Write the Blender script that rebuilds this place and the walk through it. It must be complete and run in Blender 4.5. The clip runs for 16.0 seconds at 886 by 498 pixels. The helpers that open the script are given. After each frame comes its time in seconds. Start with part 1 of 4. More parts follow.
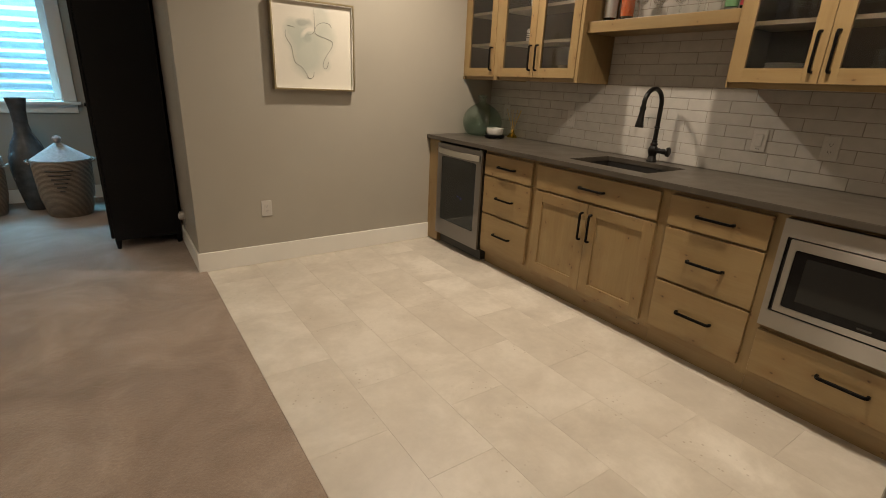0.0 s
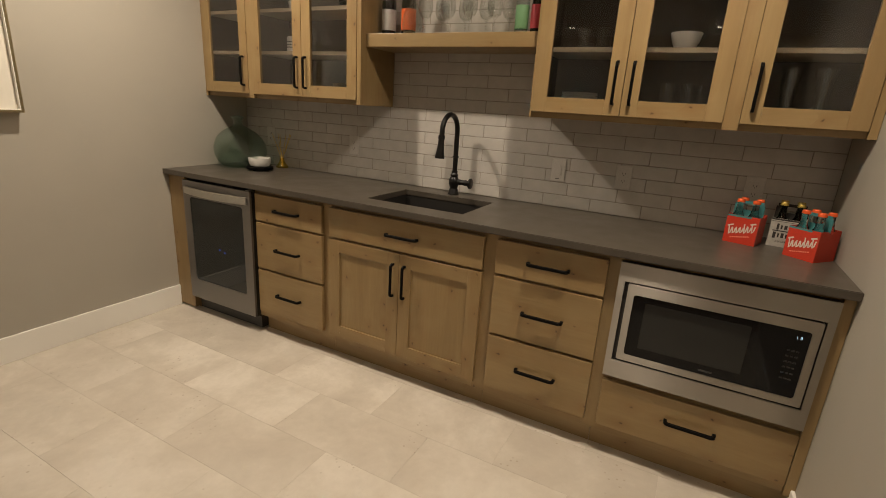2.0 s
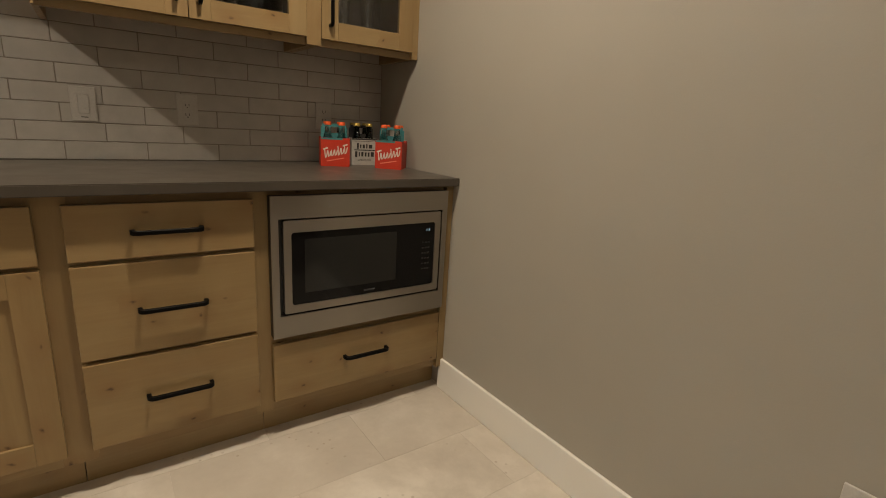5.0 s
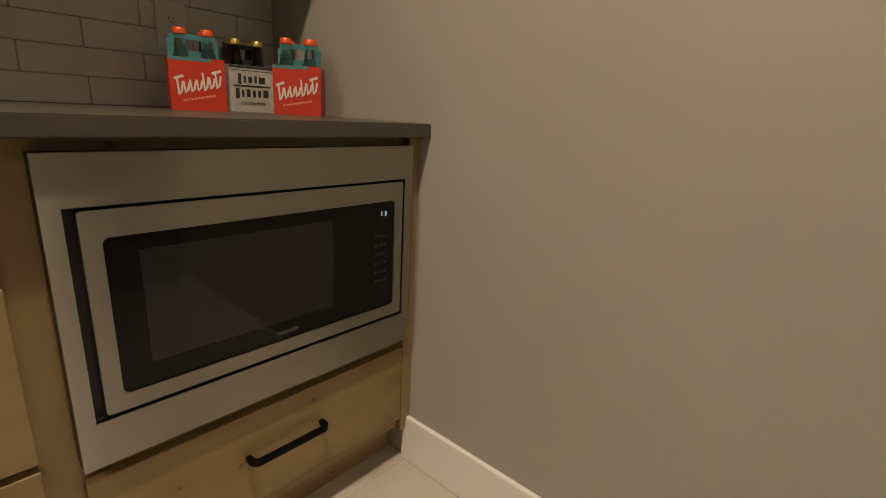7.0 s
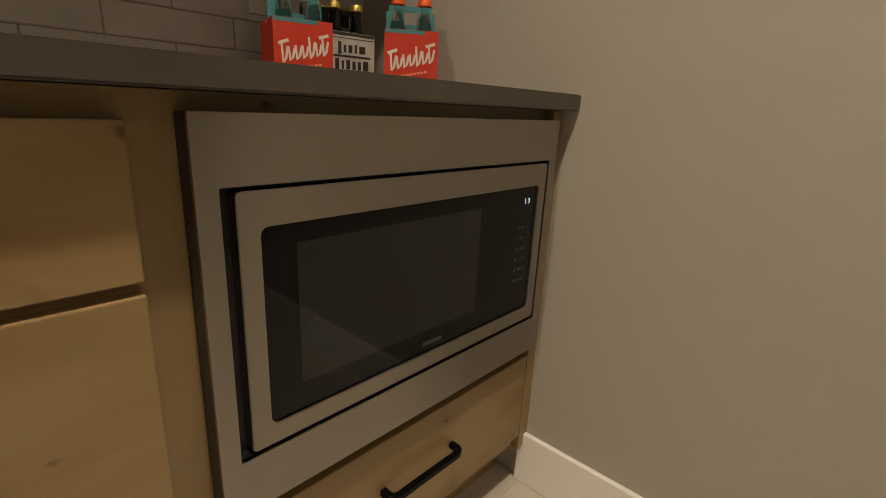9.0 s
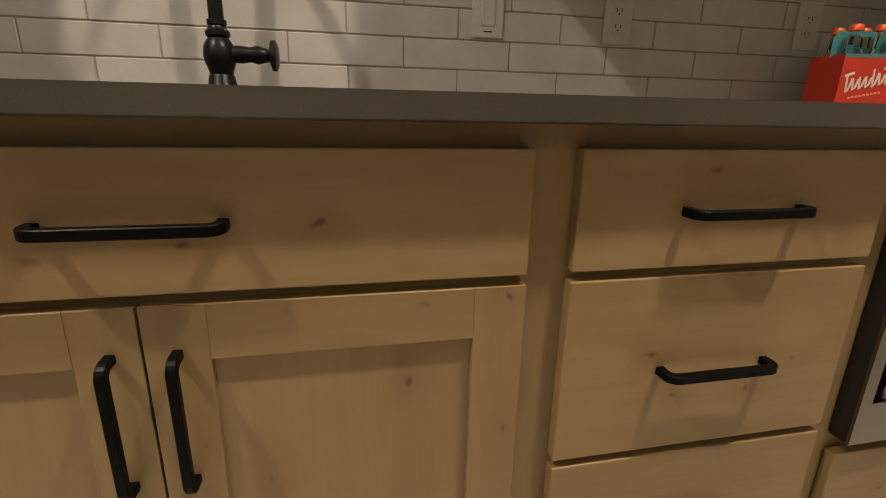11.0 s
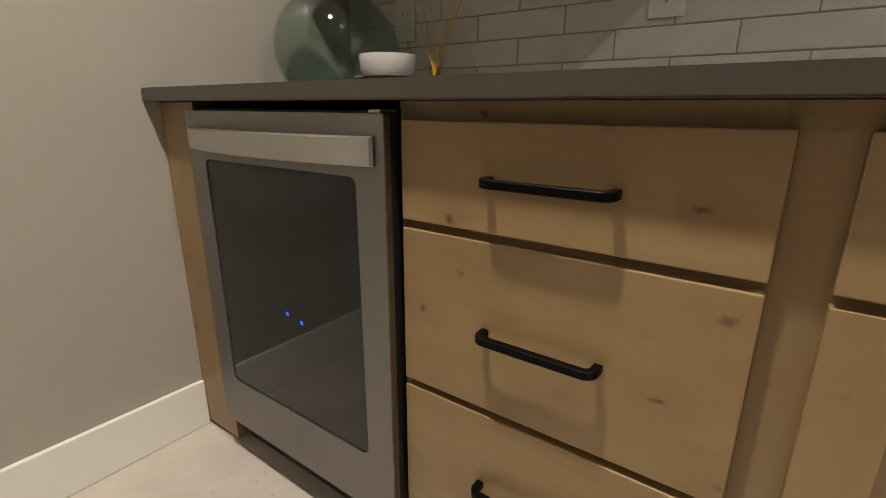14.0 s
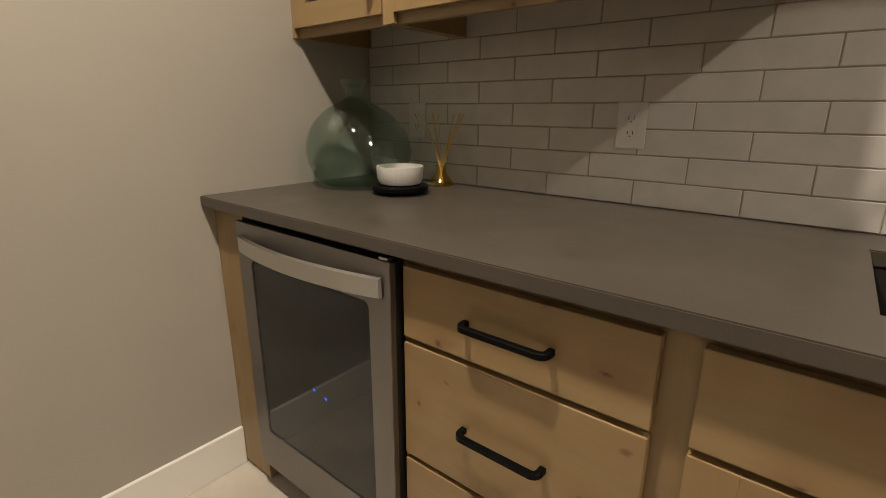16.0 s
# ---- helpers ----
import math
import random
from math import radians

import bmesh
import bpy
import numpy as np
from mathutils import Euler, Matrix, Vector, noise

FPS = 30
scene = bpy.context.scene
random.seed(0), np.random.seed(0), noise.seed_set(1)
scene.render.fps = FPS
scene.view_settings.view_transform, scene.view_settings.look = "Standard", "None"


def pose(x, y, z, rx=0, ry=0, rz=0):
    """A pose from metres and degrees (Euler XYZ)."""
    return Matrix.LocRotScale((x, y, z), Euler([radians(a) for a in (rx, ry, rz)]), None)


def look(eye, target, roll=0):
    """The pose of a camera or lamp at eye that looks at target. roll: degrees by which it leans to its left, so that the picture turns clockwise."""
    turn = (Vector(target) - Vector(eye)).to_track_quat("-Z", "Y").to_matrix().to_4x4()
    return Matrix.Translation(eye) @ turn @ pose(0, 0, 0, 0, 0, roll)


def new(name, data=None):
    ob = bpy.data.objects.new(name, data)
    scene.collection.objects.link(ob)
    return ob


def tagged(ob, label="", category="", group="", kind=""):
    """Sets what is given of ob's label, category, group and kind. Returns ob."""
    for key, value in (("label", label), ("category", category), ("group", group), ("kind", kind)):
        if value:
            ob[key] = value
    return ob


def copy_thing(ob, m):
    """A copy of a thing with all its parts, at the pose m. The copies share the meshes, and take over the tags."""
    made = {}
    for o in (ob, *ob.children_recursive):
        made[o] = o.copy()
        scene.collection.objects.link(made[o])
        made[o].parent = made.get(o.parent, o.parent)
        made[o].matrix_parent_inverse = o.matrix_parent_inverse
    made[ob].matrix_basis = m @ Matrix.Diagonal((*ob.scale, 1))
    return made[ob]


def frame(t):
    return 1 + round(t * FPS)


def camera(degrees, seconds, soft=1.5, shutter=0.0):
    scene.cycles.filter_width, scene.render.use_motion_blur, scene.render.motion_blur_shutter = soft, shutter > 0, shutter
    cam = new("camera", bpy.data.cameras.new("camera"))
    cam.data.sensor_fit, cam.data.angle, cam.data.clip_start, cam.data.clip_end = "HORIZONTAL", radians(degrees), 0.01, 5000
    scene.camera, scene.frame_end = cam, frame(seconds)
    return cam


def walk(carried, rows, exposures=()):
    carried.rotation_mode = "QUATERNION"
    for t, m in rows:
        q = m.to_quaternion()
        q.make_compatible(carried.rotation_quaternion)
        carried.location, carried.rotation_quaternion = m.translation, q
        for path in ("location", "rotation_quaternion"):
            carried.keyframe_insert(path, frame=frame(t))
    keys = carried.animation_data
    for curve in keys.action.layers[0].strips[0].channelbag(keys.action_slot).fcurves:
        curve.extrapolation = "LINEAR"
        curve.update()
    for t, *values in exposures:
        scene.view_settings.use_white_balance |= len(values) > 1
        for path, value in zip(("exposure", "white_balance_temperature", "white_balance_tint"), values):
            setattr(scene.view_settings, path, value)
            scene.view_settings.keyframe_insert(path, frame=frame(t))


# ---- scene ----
cam = camera(85.3, 16.0, soft=0.9)
# t, eye, target, roll
PATH = [
    (0, (-2.262, 0.02, 1.327), (-1.183, 1.573, 0.675), 2.6),
    (0.5, (-2.173, 0.179, 1.347), (-1.071, 1.735, 0.742), 2.6),
    (1, (-2.073, 0.312, 1.351), (-0.803, 1.751, 0.786), 2.8),
    (1.5, (-1.962, 0.454, 1.359), (-0.506, 1.659, 0.704), 3.3),
    (2, (-1.877, 0.612, 1.388), (-0.169, 1.484, 0.82), 3.6),
    (2.5, (-1.899, 0.803, 1.398), (-0.029, 1.271, 0.866), 3.6),
    (3, (-1.873, 0.927, 1.377), (0.053, 1.05, 0.852), 3.5),
    (3.5, (-1.768, 0.985, 1.314), (0.151, 0.754, 0.801), 3.3),
    (4, (-1.684, 1.067, 1.245), (0.192, 0.603, 0.728), 3.3),
    (4.5, (-1.615, 1.152, 1.176), (0.147, 0.35, 0.675), 3.4),
    (5, (-1.522, 1.213, 1.11), (0.053, 0.085, 0.612), 3.5),
    (5.2, (-1.458, 1.206, 1.081), (0.058, 0.0, 0.58), 3.5),
    (7.5, (-0.618, 0.851, 0.9), (0.603, -0.638, 0.361), 3.0),
    (8, (-0.498, 0.834, 0.862), (0.691, -0.686, 0.334), 2.9),
    (10.3, (-0.506, 1.381, 0.909), (1.165, 0.455, 0.327), 1.9),
    (10.5, (-0.508, 1.443, 0.908), (1.238, 0.648, 0.344), 1.8),
    (11, (-0.518, 1.591, 0.902), (1.353, 1.18, 0.328), 1.3),
    (11.5, (-0.532, 1.73, 0.891), (1.386, 1.718, 0.324), 0.9),
    (12, (-0.546, 1.873, 0.885), (1.341, 2.208, 0.316), 0.8),
    (12.5, (-0.568, 2.007, 0.888), (1.227, 2.679, 0.317), 0.6),
    (13, (-0.579, 2.118, 0.883), (1.098, 3.045, 0.313), 0.4),
    (13.5, (-0.579, 2.213, 0.874), (1.021, 3.269, 0.303), 0.3),
    (14, (-0.563, 2.287, 0.877), (0.983, 3.42, 0.307), 0.2),
    (14.5, (-0.566, 2.331, 0.882), (0.959, 3.49, 0.306), 0.2),
    (15, (-0.605, 2.343, 0.907), (0.897, 3.535, 0.338), 0.3),
    (15.5, (-0.674, 2.289, 1.011), (0.813, 3.504, 0.452), 0.2),
    (16, (-0.652, 2.149, 1.151), (0.842, 3.359, 0.598), 0.3),
]
# t, stops, kelvin, tint
EXPOSURES = [
    (0, -0.15, 6700, 11), (2, -0.12, 6700, 11), (3, 0.0, 6500, 10), (4, -0.08, 6450, 10), (5, -0.28, 6700, 10), (7.5, -0.28, 6950, 11), (8.2, -0.28, 6950, 11), (10.5, 0.02, 6450, 11),
    (11.2, 0.12, 6350, 10), (12.5, 0.18, 5950, 10), (13.5, 0.18, 5850, 10), (14.5, 0.12, 5850, 11), (15.3, 0.08, 6100, 11), (16, 0.03, 6350, 11),
]
walk(cam, [(t, look(eye, target, roll)) for t, eye, target, roll in PATH], exposures=EXPOSURES)

# ---- light ----
WARM = (1.0, 0.87, 0.70)
world = bpy.data.worlds.new("sky")
scene.world = world
world.use_nodes = True
sky = world.node_tree.nodes.new("ShaderNodeTexSky")
sky.sky_type, sky.sun_disc = "NISHITA", False
sky.sun_elevation, sky.sun_rotation = radians(48), radians(160)
back = world.node_tree.nodes["Background"]
back.inputs["Strength"].default_value = 0.15
world.node_tree.links.new(sky.outputs[0], back.inputs["Color"])

CEIL = 2.64
BAR_CANS = [(-0.49, 2.77, 31.5), (-0.49, 0.80, 27.5)]
ROOM_CANS = [(-3.1, 0.7), (-3.1, 2.7), (-3.1, 4.7), (-5.4, 0.7), (-5.4, 2.7), (-5.4, 4.7)]


def can_lamp(x, y, watts):
    data = bpy.data.lights.new("can_lamp", "AREA")
    data.shape, data.size, data.energy, data.color = "DISK", 0.095, watts, WARM
    data.spread = radians(155)
    ob = new("can_lamp", data)
    ob.matrix_world = pose(x, y, CEIL - 0.012)
    return ob


for cx, cy, watts in BAR_CANS:
    can_lamp(cx, cy, watts)
for cx, cy in ROOM_CANS:
    can_lamp(cx, cy, 7.5)


# the open sky over the window well outside
well_sky = bpy.data.lights.new("well_sky", "AREA")
well_sky.shape, well_sky.size, well_sky.size_y, well_sky.energy, well_sky.color = "RECTANGLE", 1.5, 0.65, 300, (0.20, 0.62, 1.0)
new("well_sky", well_sky).matrix_world = pose(-3.27, 6.92, 2.72)


# ---- materials ----
class Mat:
    """A small node builder round one Principled material."""

    def __init__(self, name, color=(0.5, 0.5, 0.5), rough=0.5, metal=0.0, **more):
        self.m = bpy.data.materials.new(name)
        self.m.use_nodes = True
        self.t = self.m.node_tree
        self.p = self.t.nodes["Principled BSDF"]
        self.set("Base Color", (*color, 1))
        self.set("Roughness", rough)
        self.set("Metallic", metal)
        for k, v in more.items():
            self.set(k.replace("_", " "), v)

    def set(self, key, value):
        self.p.inputs[key].default_value = value

    def node(self, kind, **values):
        n = self.t.nodes.new("ShaderNode" + kind)
        for k, v in values.items():
            n.inputs[k.replace("_", " ")].default_value = v
        return n

    def link(self, a, b):
        self.t.links.new(a, b)

    def coords(self, scale=(1, 1, 1), shift=False):
        c = self.node("TexCoord")
        mp = self.node("Mapping")
        mp.inputs["Scale"].default_value = scale
        self.link(c.outputs["Object"], mp.inputs["Vector"])
        if shift:
            info = self.node("ObjectInfo")
            mul = self.node("Math")
            mul.operation = "MULTIPLY"
            mul.inputs[1].default_value = 37.0
            self.link(info.outputs["Random"], mul.inputs[0])
            comb = self.node("CombineXYZ")
            for i in range(3):
                self.link(mul.outputs[0], comb.inputs[i])
            self.link(comb.outputs[0], mp.inputs["Location"])
        return mp.outputs[0]

    def noise(self, vec, scale, detail=4.0, rough=0.55, distort=0.0):
        n = self.node("TexNoise", Scale=scale, Detail=detail, Roughness=rough, Distortion=distort)
        self.link(vec, n.inputs["Vector"])
        return n.outputs[0]

    def ramp(self, value, stops):
        r = self.node("ValToRGB")
        e = r.color_ramp.elements
        while len(e) < len(stops):
            e.new(0.5)
        for el, (pos, col) in zip(e, stops):
            el.position = pos
            el.color = (*col, 1) if len(col) == 3 else col
        self.link(value, r.inputs[0])
        return r.outputs[0]

    def mix(self, fac, a, b, mode="MIX"):
        n = self.node("Mix")
        n.data_type, n.blend_type = "RGBA", mode
        for sock, val in ((n.inputs[0], fac), (n.inputs[6], a), (n.inputs[7], b)):
            if isinstance(val, (int, float)):
                sock.default_value = val
            elif isinstance(val, tuple):
                sock.default_value = (*val, 1)
            else:
                self.link(val, sock)
        return n.outputs[2]

    def span(self, value, a, b, lo=0.0, hi=1.0):
        n = self.node("MapRange")
        n.inputs[1].default_value, n.inputs[2].default_value = a, b
        n.inputs[3].default_value, n.inputs[4].default_value = lo, hi
        self.link(value, n.inputs[0])
        return n.outputs[0]

    def bump(self, height, strength, distance):
        n = self.node("Bump", Strength=strength, Distance=distance)
        self.link(height, n.inputs["Height"])
        self.link(n.outputs[0], self.p.inputs["Normal"])

    def base(self, col):
        self.link(col, self.p.inputs["Base Color"])

    def rough(self, value):
        self.link(value, self.p.inputs["Roughness"])


def paint(name, color, bump=0.12, rough=0.48):
    """Rolled wall paint with a faint orange peel."""
    m = Mat(name, color, rough)
    v = m.coords()
    big = m.noise(v, 1.3, 3)
    lo, hi = tuple(c * 0.95 for c in color), tuple(min(1, c * 1.04) for c in color)
    m.base(m.ramp(big, [(0.3, lo), (0.7, hi)]))
    m.bump(m.noise(v, 190, 3), bump, 0.002)
    return m.m


def wood(name, axis):
    """Knotty alder with a clear satin coat; grain along axis (0 x, 1 y, 2 z)."""
    m = Mat(name, rough=0.38)
    s = [1.0, 1.0, 1.0]
    s[axis] = 0.09
    v = m.coords((1, 1, 1), True)
    g = m.coords(tuple(s), True)
    fine = m.noise(g, 95, 6, 0.65, 0.4)
    broad = m.noise(g, 11, 3, 0.5, 1.2)
    col = m.ramp(broad, [(0.28, (0.238, 0.156, 0.068)), (0.5, (0.270, 0.181, 0.080)), (0.72, (0.298, 0.204, 0.094))])
    col = m.mix(m.span(fine, 0.35, 0.75, 0.0, 0.24), col, (0.185, 0.114, 0.046))
    cloud = m.noise(g, 5.0, 4, 0.6, 2.2)
    col = m.mix(m.span(cloud, 0.45, 0.75, 0.0, 0.45), col, (0.240, 0.138, 0.056))
    pale = m.noise(v, 4.3, 3, 0.5, 0.8)
    col = m.mix(m.span(pale, 0.5, 0.78, 0.0, 0.35), col, (0.335, 0.243, 0.122))
    ks = [0.0, 9.0, 9.0] if axis else [0.0, 5.0, 5.0]
    ks[axis] *= 0.62
    kv0 = m.coords(tuple(ks), True)
    wob = m.node("TexNoise", Scale=4.0, Detail=4.0)
    m.link(kv0, wob.inputs["Vector"])
    shift = m.node("VectorMath")
    shift.operation = "MULTIPLY_ADD"
    m.link(wob.outputs["Color"], shift.inputs[0])
    shift.inputs[1].default_value = (0.24, 0.24, 0.24)
    m.link(kv0, shift.inputs[2])
    kv = shift.outputs[0]
    vor = m.node("TexVoronoi", Scale=1.0)
    vor.voronoi_dimensions = "2D"
    split = m.node("SeparateXYZ")
    m.link(kv, split.inputs[0])
    flat = m.node("CombineXYZ")
    m.link(split.outputs[1], flat.inputs[0])
    m.link(split.outputs[2], flat.inputs[1])
    m.link(flat.outputs[0], vor.inputs["Vector"])
    knot = m.span(vor.outputs["Distance"], 0.010, 0.055, 0.95, 0.0)
    ring = m.span(vor.outputs["Distance"], 0.03, 0.34, 0.48, 0.0)
    pick = m.node("SeparateColor")
    m.link(vor.outputs["Color"], pick.inputs[0])
    some = m.span(pick.outputs[0], 0.30, 0.70)
    for f, c in ((ring, (0.20, 0.105, 0.04)), (knot, (0.085, 0.045, 0.02))):
        k = m.node("Math")
        k.operation = "MULTIPLY"
        m.link(f, k.inputs[0])
        m.link(some, k.inputs[1])
        col = m.mix(k.outputs[0], col, c)
    m.base(col)
    m.rough(m.span(fine, 0.3, 0.8, 0.32, 0.50))
    m.bump(fine, 0.2, 0.001)
    return m.m


def steel(name, color=(0.52, 0.50, 0.47), axis=1, rough=0.42):
    """Brushed stainless steel, brushed along the axis; lamps smear across the brushing."""
    m = Mat(name, color, rough, 1.0)
    smear = m.noise(m.coords(), 5.0, 3)
    m.rough(m.span(smear, 0.3, 0.7, rough - 0.025, rough + 0.025))
    across = m.node("CombineXYZ", X=0.0, Y=1.0 if axis == 2 else 0.0, Z=0.0 if axis == 2 else 1.0)
    m.link(across.outputs[0], m.p.inputs["Tangent"])
    m.set("Anisotropic", 0.96)
    return m.m


def plain(name, color, rough=0.45, metal=0.0, grain=0.06, scale=140, bump=0.08, **more):
    """A plain surface with a little grain and unevenness."""
    m = Mat(name, color, rough, metal, **more)
    v = m.coords()
    n = m.noise(v, scale, 3)
    w = m.noise(v, 4, 2)
    a = m.ramp(n, [(0.3, tuple(c * (1 - grain) for c in color)), (0.7, tuple(min(1, c * (1 + grain)) for c in color))])
    m.base(m.mix(m.span(w, 0.35, 0.7, 0, 0.25), a, tuple(c * 0.85 for c in color)))
    m.rough(m.span(n, 0.3, 0.7, max(0.02, rough - 0.05), min(1, rough + 0.06)))
    m.bump(n, bump, 0.001)
    return m.m


def glass(name, color=(1, 1, 1), rough=0.01, ior=1.45, waves=0.02):
    m = Mat(name, color, rough, 0.0, Transmission_Weight=1.0, IOR=ior)
    v = m.coords()
    m.bump(m.noise(v, 9, 2), waves, 0.01)
    return m.m


def blown_glass(name, tint, waves):
    """Thin clear-walled glass: tinted see-through body under a wavy gloss."""
    m = Mat(name)
    v = m.coords()
    wave = m.node("Bump", Strength=waves, Distance=0.01)
    m.link(m.noise(v, 11, 3), wave.inputs["Height"])
    edge = m.node("LayerWeight", Blend=0.5)
    power = m.node("Math")
    power.operation = "POWER"
    power.inputs[1].default_value = 3.0
    body = m.node("BsdfTransparent", Color=(*tint, 1))
    gloss = m.node("BsdfGlossy", Roughness=0.025)
    mix = m.node("MixShader")
    m.link(wave.outputs[0], edge.inputs["Normal"])
    m.link(edge.outputs["Facing"], power.inputs[0])
    m.link(wave.outputs[0], gloss.inputs["Normal"])
    m.link(m.span(power.outputs[0], 0.0, 1.0, 0.06, 0.48), mix.inputs[0])
    m.link(body.outputs[0], mix.inputs[1])
    m.link(gloss.outputs[0], mix.inputs[2])
    m.t.nodes.remove(m.p)
    m.link(mix.outputs[0], m.t.nodes["Material Output"].inputs["Surface"])
    return m.m


def sheet_glass(name, color, gloss):
    """Dark glass seen as a smooth sheet, with faint smudges."""
    m = Mat(name, color, 0.05, 0.0, Specular_IOR_Level=gloss)
    m.rough(m.span(m.noise(m.coords(), 3.0, 2), 0.3, 0.7, 0.04, 0.08))
    return m.m


def glow(name, color, strength):
    m = Mat(name, (0.02, 0.02, 0.02), 0.5)
    m.set("Emission Color", (*color, 1))
    m.set("Emission Strength", strength)
    return m.m


WALL = paint("greige_paint", (0.366, 0.335, 0.282))
CEILING = paint("ceiling_paint", (0.78, 0.76, 0.72), 0.3)
WHITE = paint("white_trim_paint", (0.78, 0.75, 0.69), 0.03, 0.38)
WOOD_H, WOOD_V, WOOD_X = wood("alder_across", 1), wood("alder_upright", 2), wood("alder_deep", 0)
# cabinet wood darkened in colour to give the shade behind the glazed doors
INSIDE_SHADE = plain("cabinet_interior_shade", (0.075, 0.056, 0.038), 0.6)
SHELF_IN = plain("cabinet_shelf", (0.36, 0.29, 0.20), 0.5)
STEEL = steel("brushed_steel", (0.365, 0.338, 0.302), 1, 0.34)
STEEL_F = steel("fridge_steel", (0.31, 0.298, 0.292), 1, 0.40)
STEEL_H = steel("handle_steel", (0.66, 0.64, 0.61), 1, 0.45)
BLACK = plain("black_metal", (0.0022, 0.002, 0.002), 0.42, 0.0, 0.1, 260, 0.05, Specular_IOR_Level=0.09)
BLACKP = plain("black_plastic", (0.012, 0.011, 0.011), 0.4)
BRONZE = plain("dark_bronze", (0.006, 0.005, 0.0045), 0.36, 0.0, 0.15, 120, Specular_IOR_Level=0.3)
GLASSBLACK = sheet_glass("black_glass", (0.004, 0.004, 0.0045), 0.25)
SMOKED = sheet_glass("smoked_door_glass", (0.013, 0.0138, 0.0135), 0.42)
COOLGLASS = sheet_glass("grey_cooler_glass", (0.0135, 0.016, 0.0162), 0.46)
SINKMAT = plain("sink_composite", (0.018, 0.016, 0.014), 0.5, 0, 0.3, 300)
PANE = glass("clear_pane")
CLEAR = blown_glass("clear_glass", (0.965, 0.975, 0.97), 0.12)
GREENGLASS = blown_glass("green_recycled_glass", (0.85, 0.91, 0.88), 0.6)
DARKGLASS = glass("dark_bottle_glass", (0.05, 0.07, 0.05))
AMBER = blown_glass("amber_glass", (0.975, 0.90, 0.60), 0.2)
WATERY = glass("pale_bottle_glass", (0.72, 0.82, 0.80))
CERAMIC = plain("white_ceramic", (0.56, 0.54, 0.50), 0.35, bump=0.03)
RED = plain("red_card", (0.50, 0.034, 0.013), 0.45)
TEAL = plain("teal_card", (0.045, 0.20, 0.21), 0.5)
PALECARD = plain("pale_printed_card", (0.46, 0.435, 0.385), 0.6, 0, 0.12, 60)
INK = plain("dark_ink", (0.03, 0.026, 0.022), 0.6)
CREAMINK = plain("cream_ink", (0.62, 0.54, 0.46), 0.5)
ORANGE = plain("orange_label", (0.62, 0.10, 0.008), 0.5)
ORANGECAP = plain("orange_cap", (0.70, 0.10, 0.02), 0.35, 0.3)
GOLDCAP = plain("gold_cap", (0.55, 0.40, 0.10), 0.3, 0.8)
GREENLAB = plain("green_label", (0.13, 0.28, 0.13), 0.5)
PINK = plain("pink_label", (0.48, 0.04, 0.06), 0.5)
GREYLAB = plain("grey_label", (0.34, 0.325, 0.30), 0.5)
REED = plain("rattan_reed", (0.62, 0.42, 0.12), 0.7)
GOLD = plain("brass_frame", (0.46, 0.385, 0.24), 0.34, 1.0)
PLATE = plain("white_plastic", (0.53, 0.50, 0.46), 0.32, bump=0.01)
SLOT = plain("socket_dark", (0.03, 0.028, 0.025), 0.6)
GROUT = plain("grey_grout", (0.27, 0.235, 0.195), 0.9, 0, 0.2, 400, 0.4)
FGROUT = plain("floor_grout", (0.60, 0.545, 0.47), 0.8, 0, 0.1, 300, 0.2)
BLUE_LED = glow("blue_led", (0.015, 0.11, 1.0), 1.6)
CLOCK_LED = glow("clock_digits", (0.55, 0.85, 1.0), 1.3)
LENS = glow("lamp_lens", (1.0, 0.84, 0.62), 30)


def counter_material():
    m = Mat("grey_quartz", rough=0.34)
    v = m.coords()
    speck = m.noise(v, 420, 2)
    blot = m.noise(v, 7, 4)
    c = m.ramp(blot, [(0.3, (0.061, 0.051, 0.040)), (0.7, (0.075, 0.063, 0.050))])
    c = m.mix(m.span(speck, 0.58, 0.72, 0, 0.4), c, (0.12, 0.102, 0.083))
    m.base(c)
    m.rough(m.span(blot, 0.3, 0.7, 0.30, 0.40))
    m.bump(speck, 0.03, 0.0005)
    return m.m


def floor_tile_material():
    """Cream stone-look porcelain: clouds, veins and small pits; shade varies from tile to tile."""
    m = Mat("stone_look_tile", rough=0.36)
    v = m.coords((1, 1, 1), True)
    cloud = m.noise(v, 3.0, 6, 0.62, 0.25)
    fine = m.noise(v, 30, 5, 0.65)
    info = m.node("ObjectInfo")
    c = m.ramp(cloud, [(0.32, (0.45, 0.397, 0.330)), (0.5, (0.545, 0.490, 0.412)), (0.66, (0.655, 0.60, 0.52))])
    c = m.mix(m.span(fine, 0.4, 0.75, 0, 0.18), c, (0.415, 0.362, 0.295))
    c = m.mix(m.span(info.outputs["Random"], 0, 1, 0.0, 0.42), c, (0.445, 0.392, 0.325))
    vor = m.node("TexVoronoi", Scale=34.0)
    m.link(v, vor.inputs["Vector"])
    zone = m.span(m.noise(v, 3.3, 2), 0.56, 0.64)
    pit = m.span(vor.outputs["Distance"], 0.10, 0.22, 1, 0)
    k = m.node("Math")
    k.operation = "MULTIPLY"
    m.link(zone, k.inputs[0])
    m.link(pit, k.inputs[1])
    c = m.mix(m.span(k.outputs[0], 0, 1, 0, 0.55), c, (0.30, 0.24, 0.17))
    m.base(c)
    m.rough(m.span(fine, 0.3, 0.7, 0.30, 0.46))
    m.bump(fine, 0.06, 0.002)
    return m.m


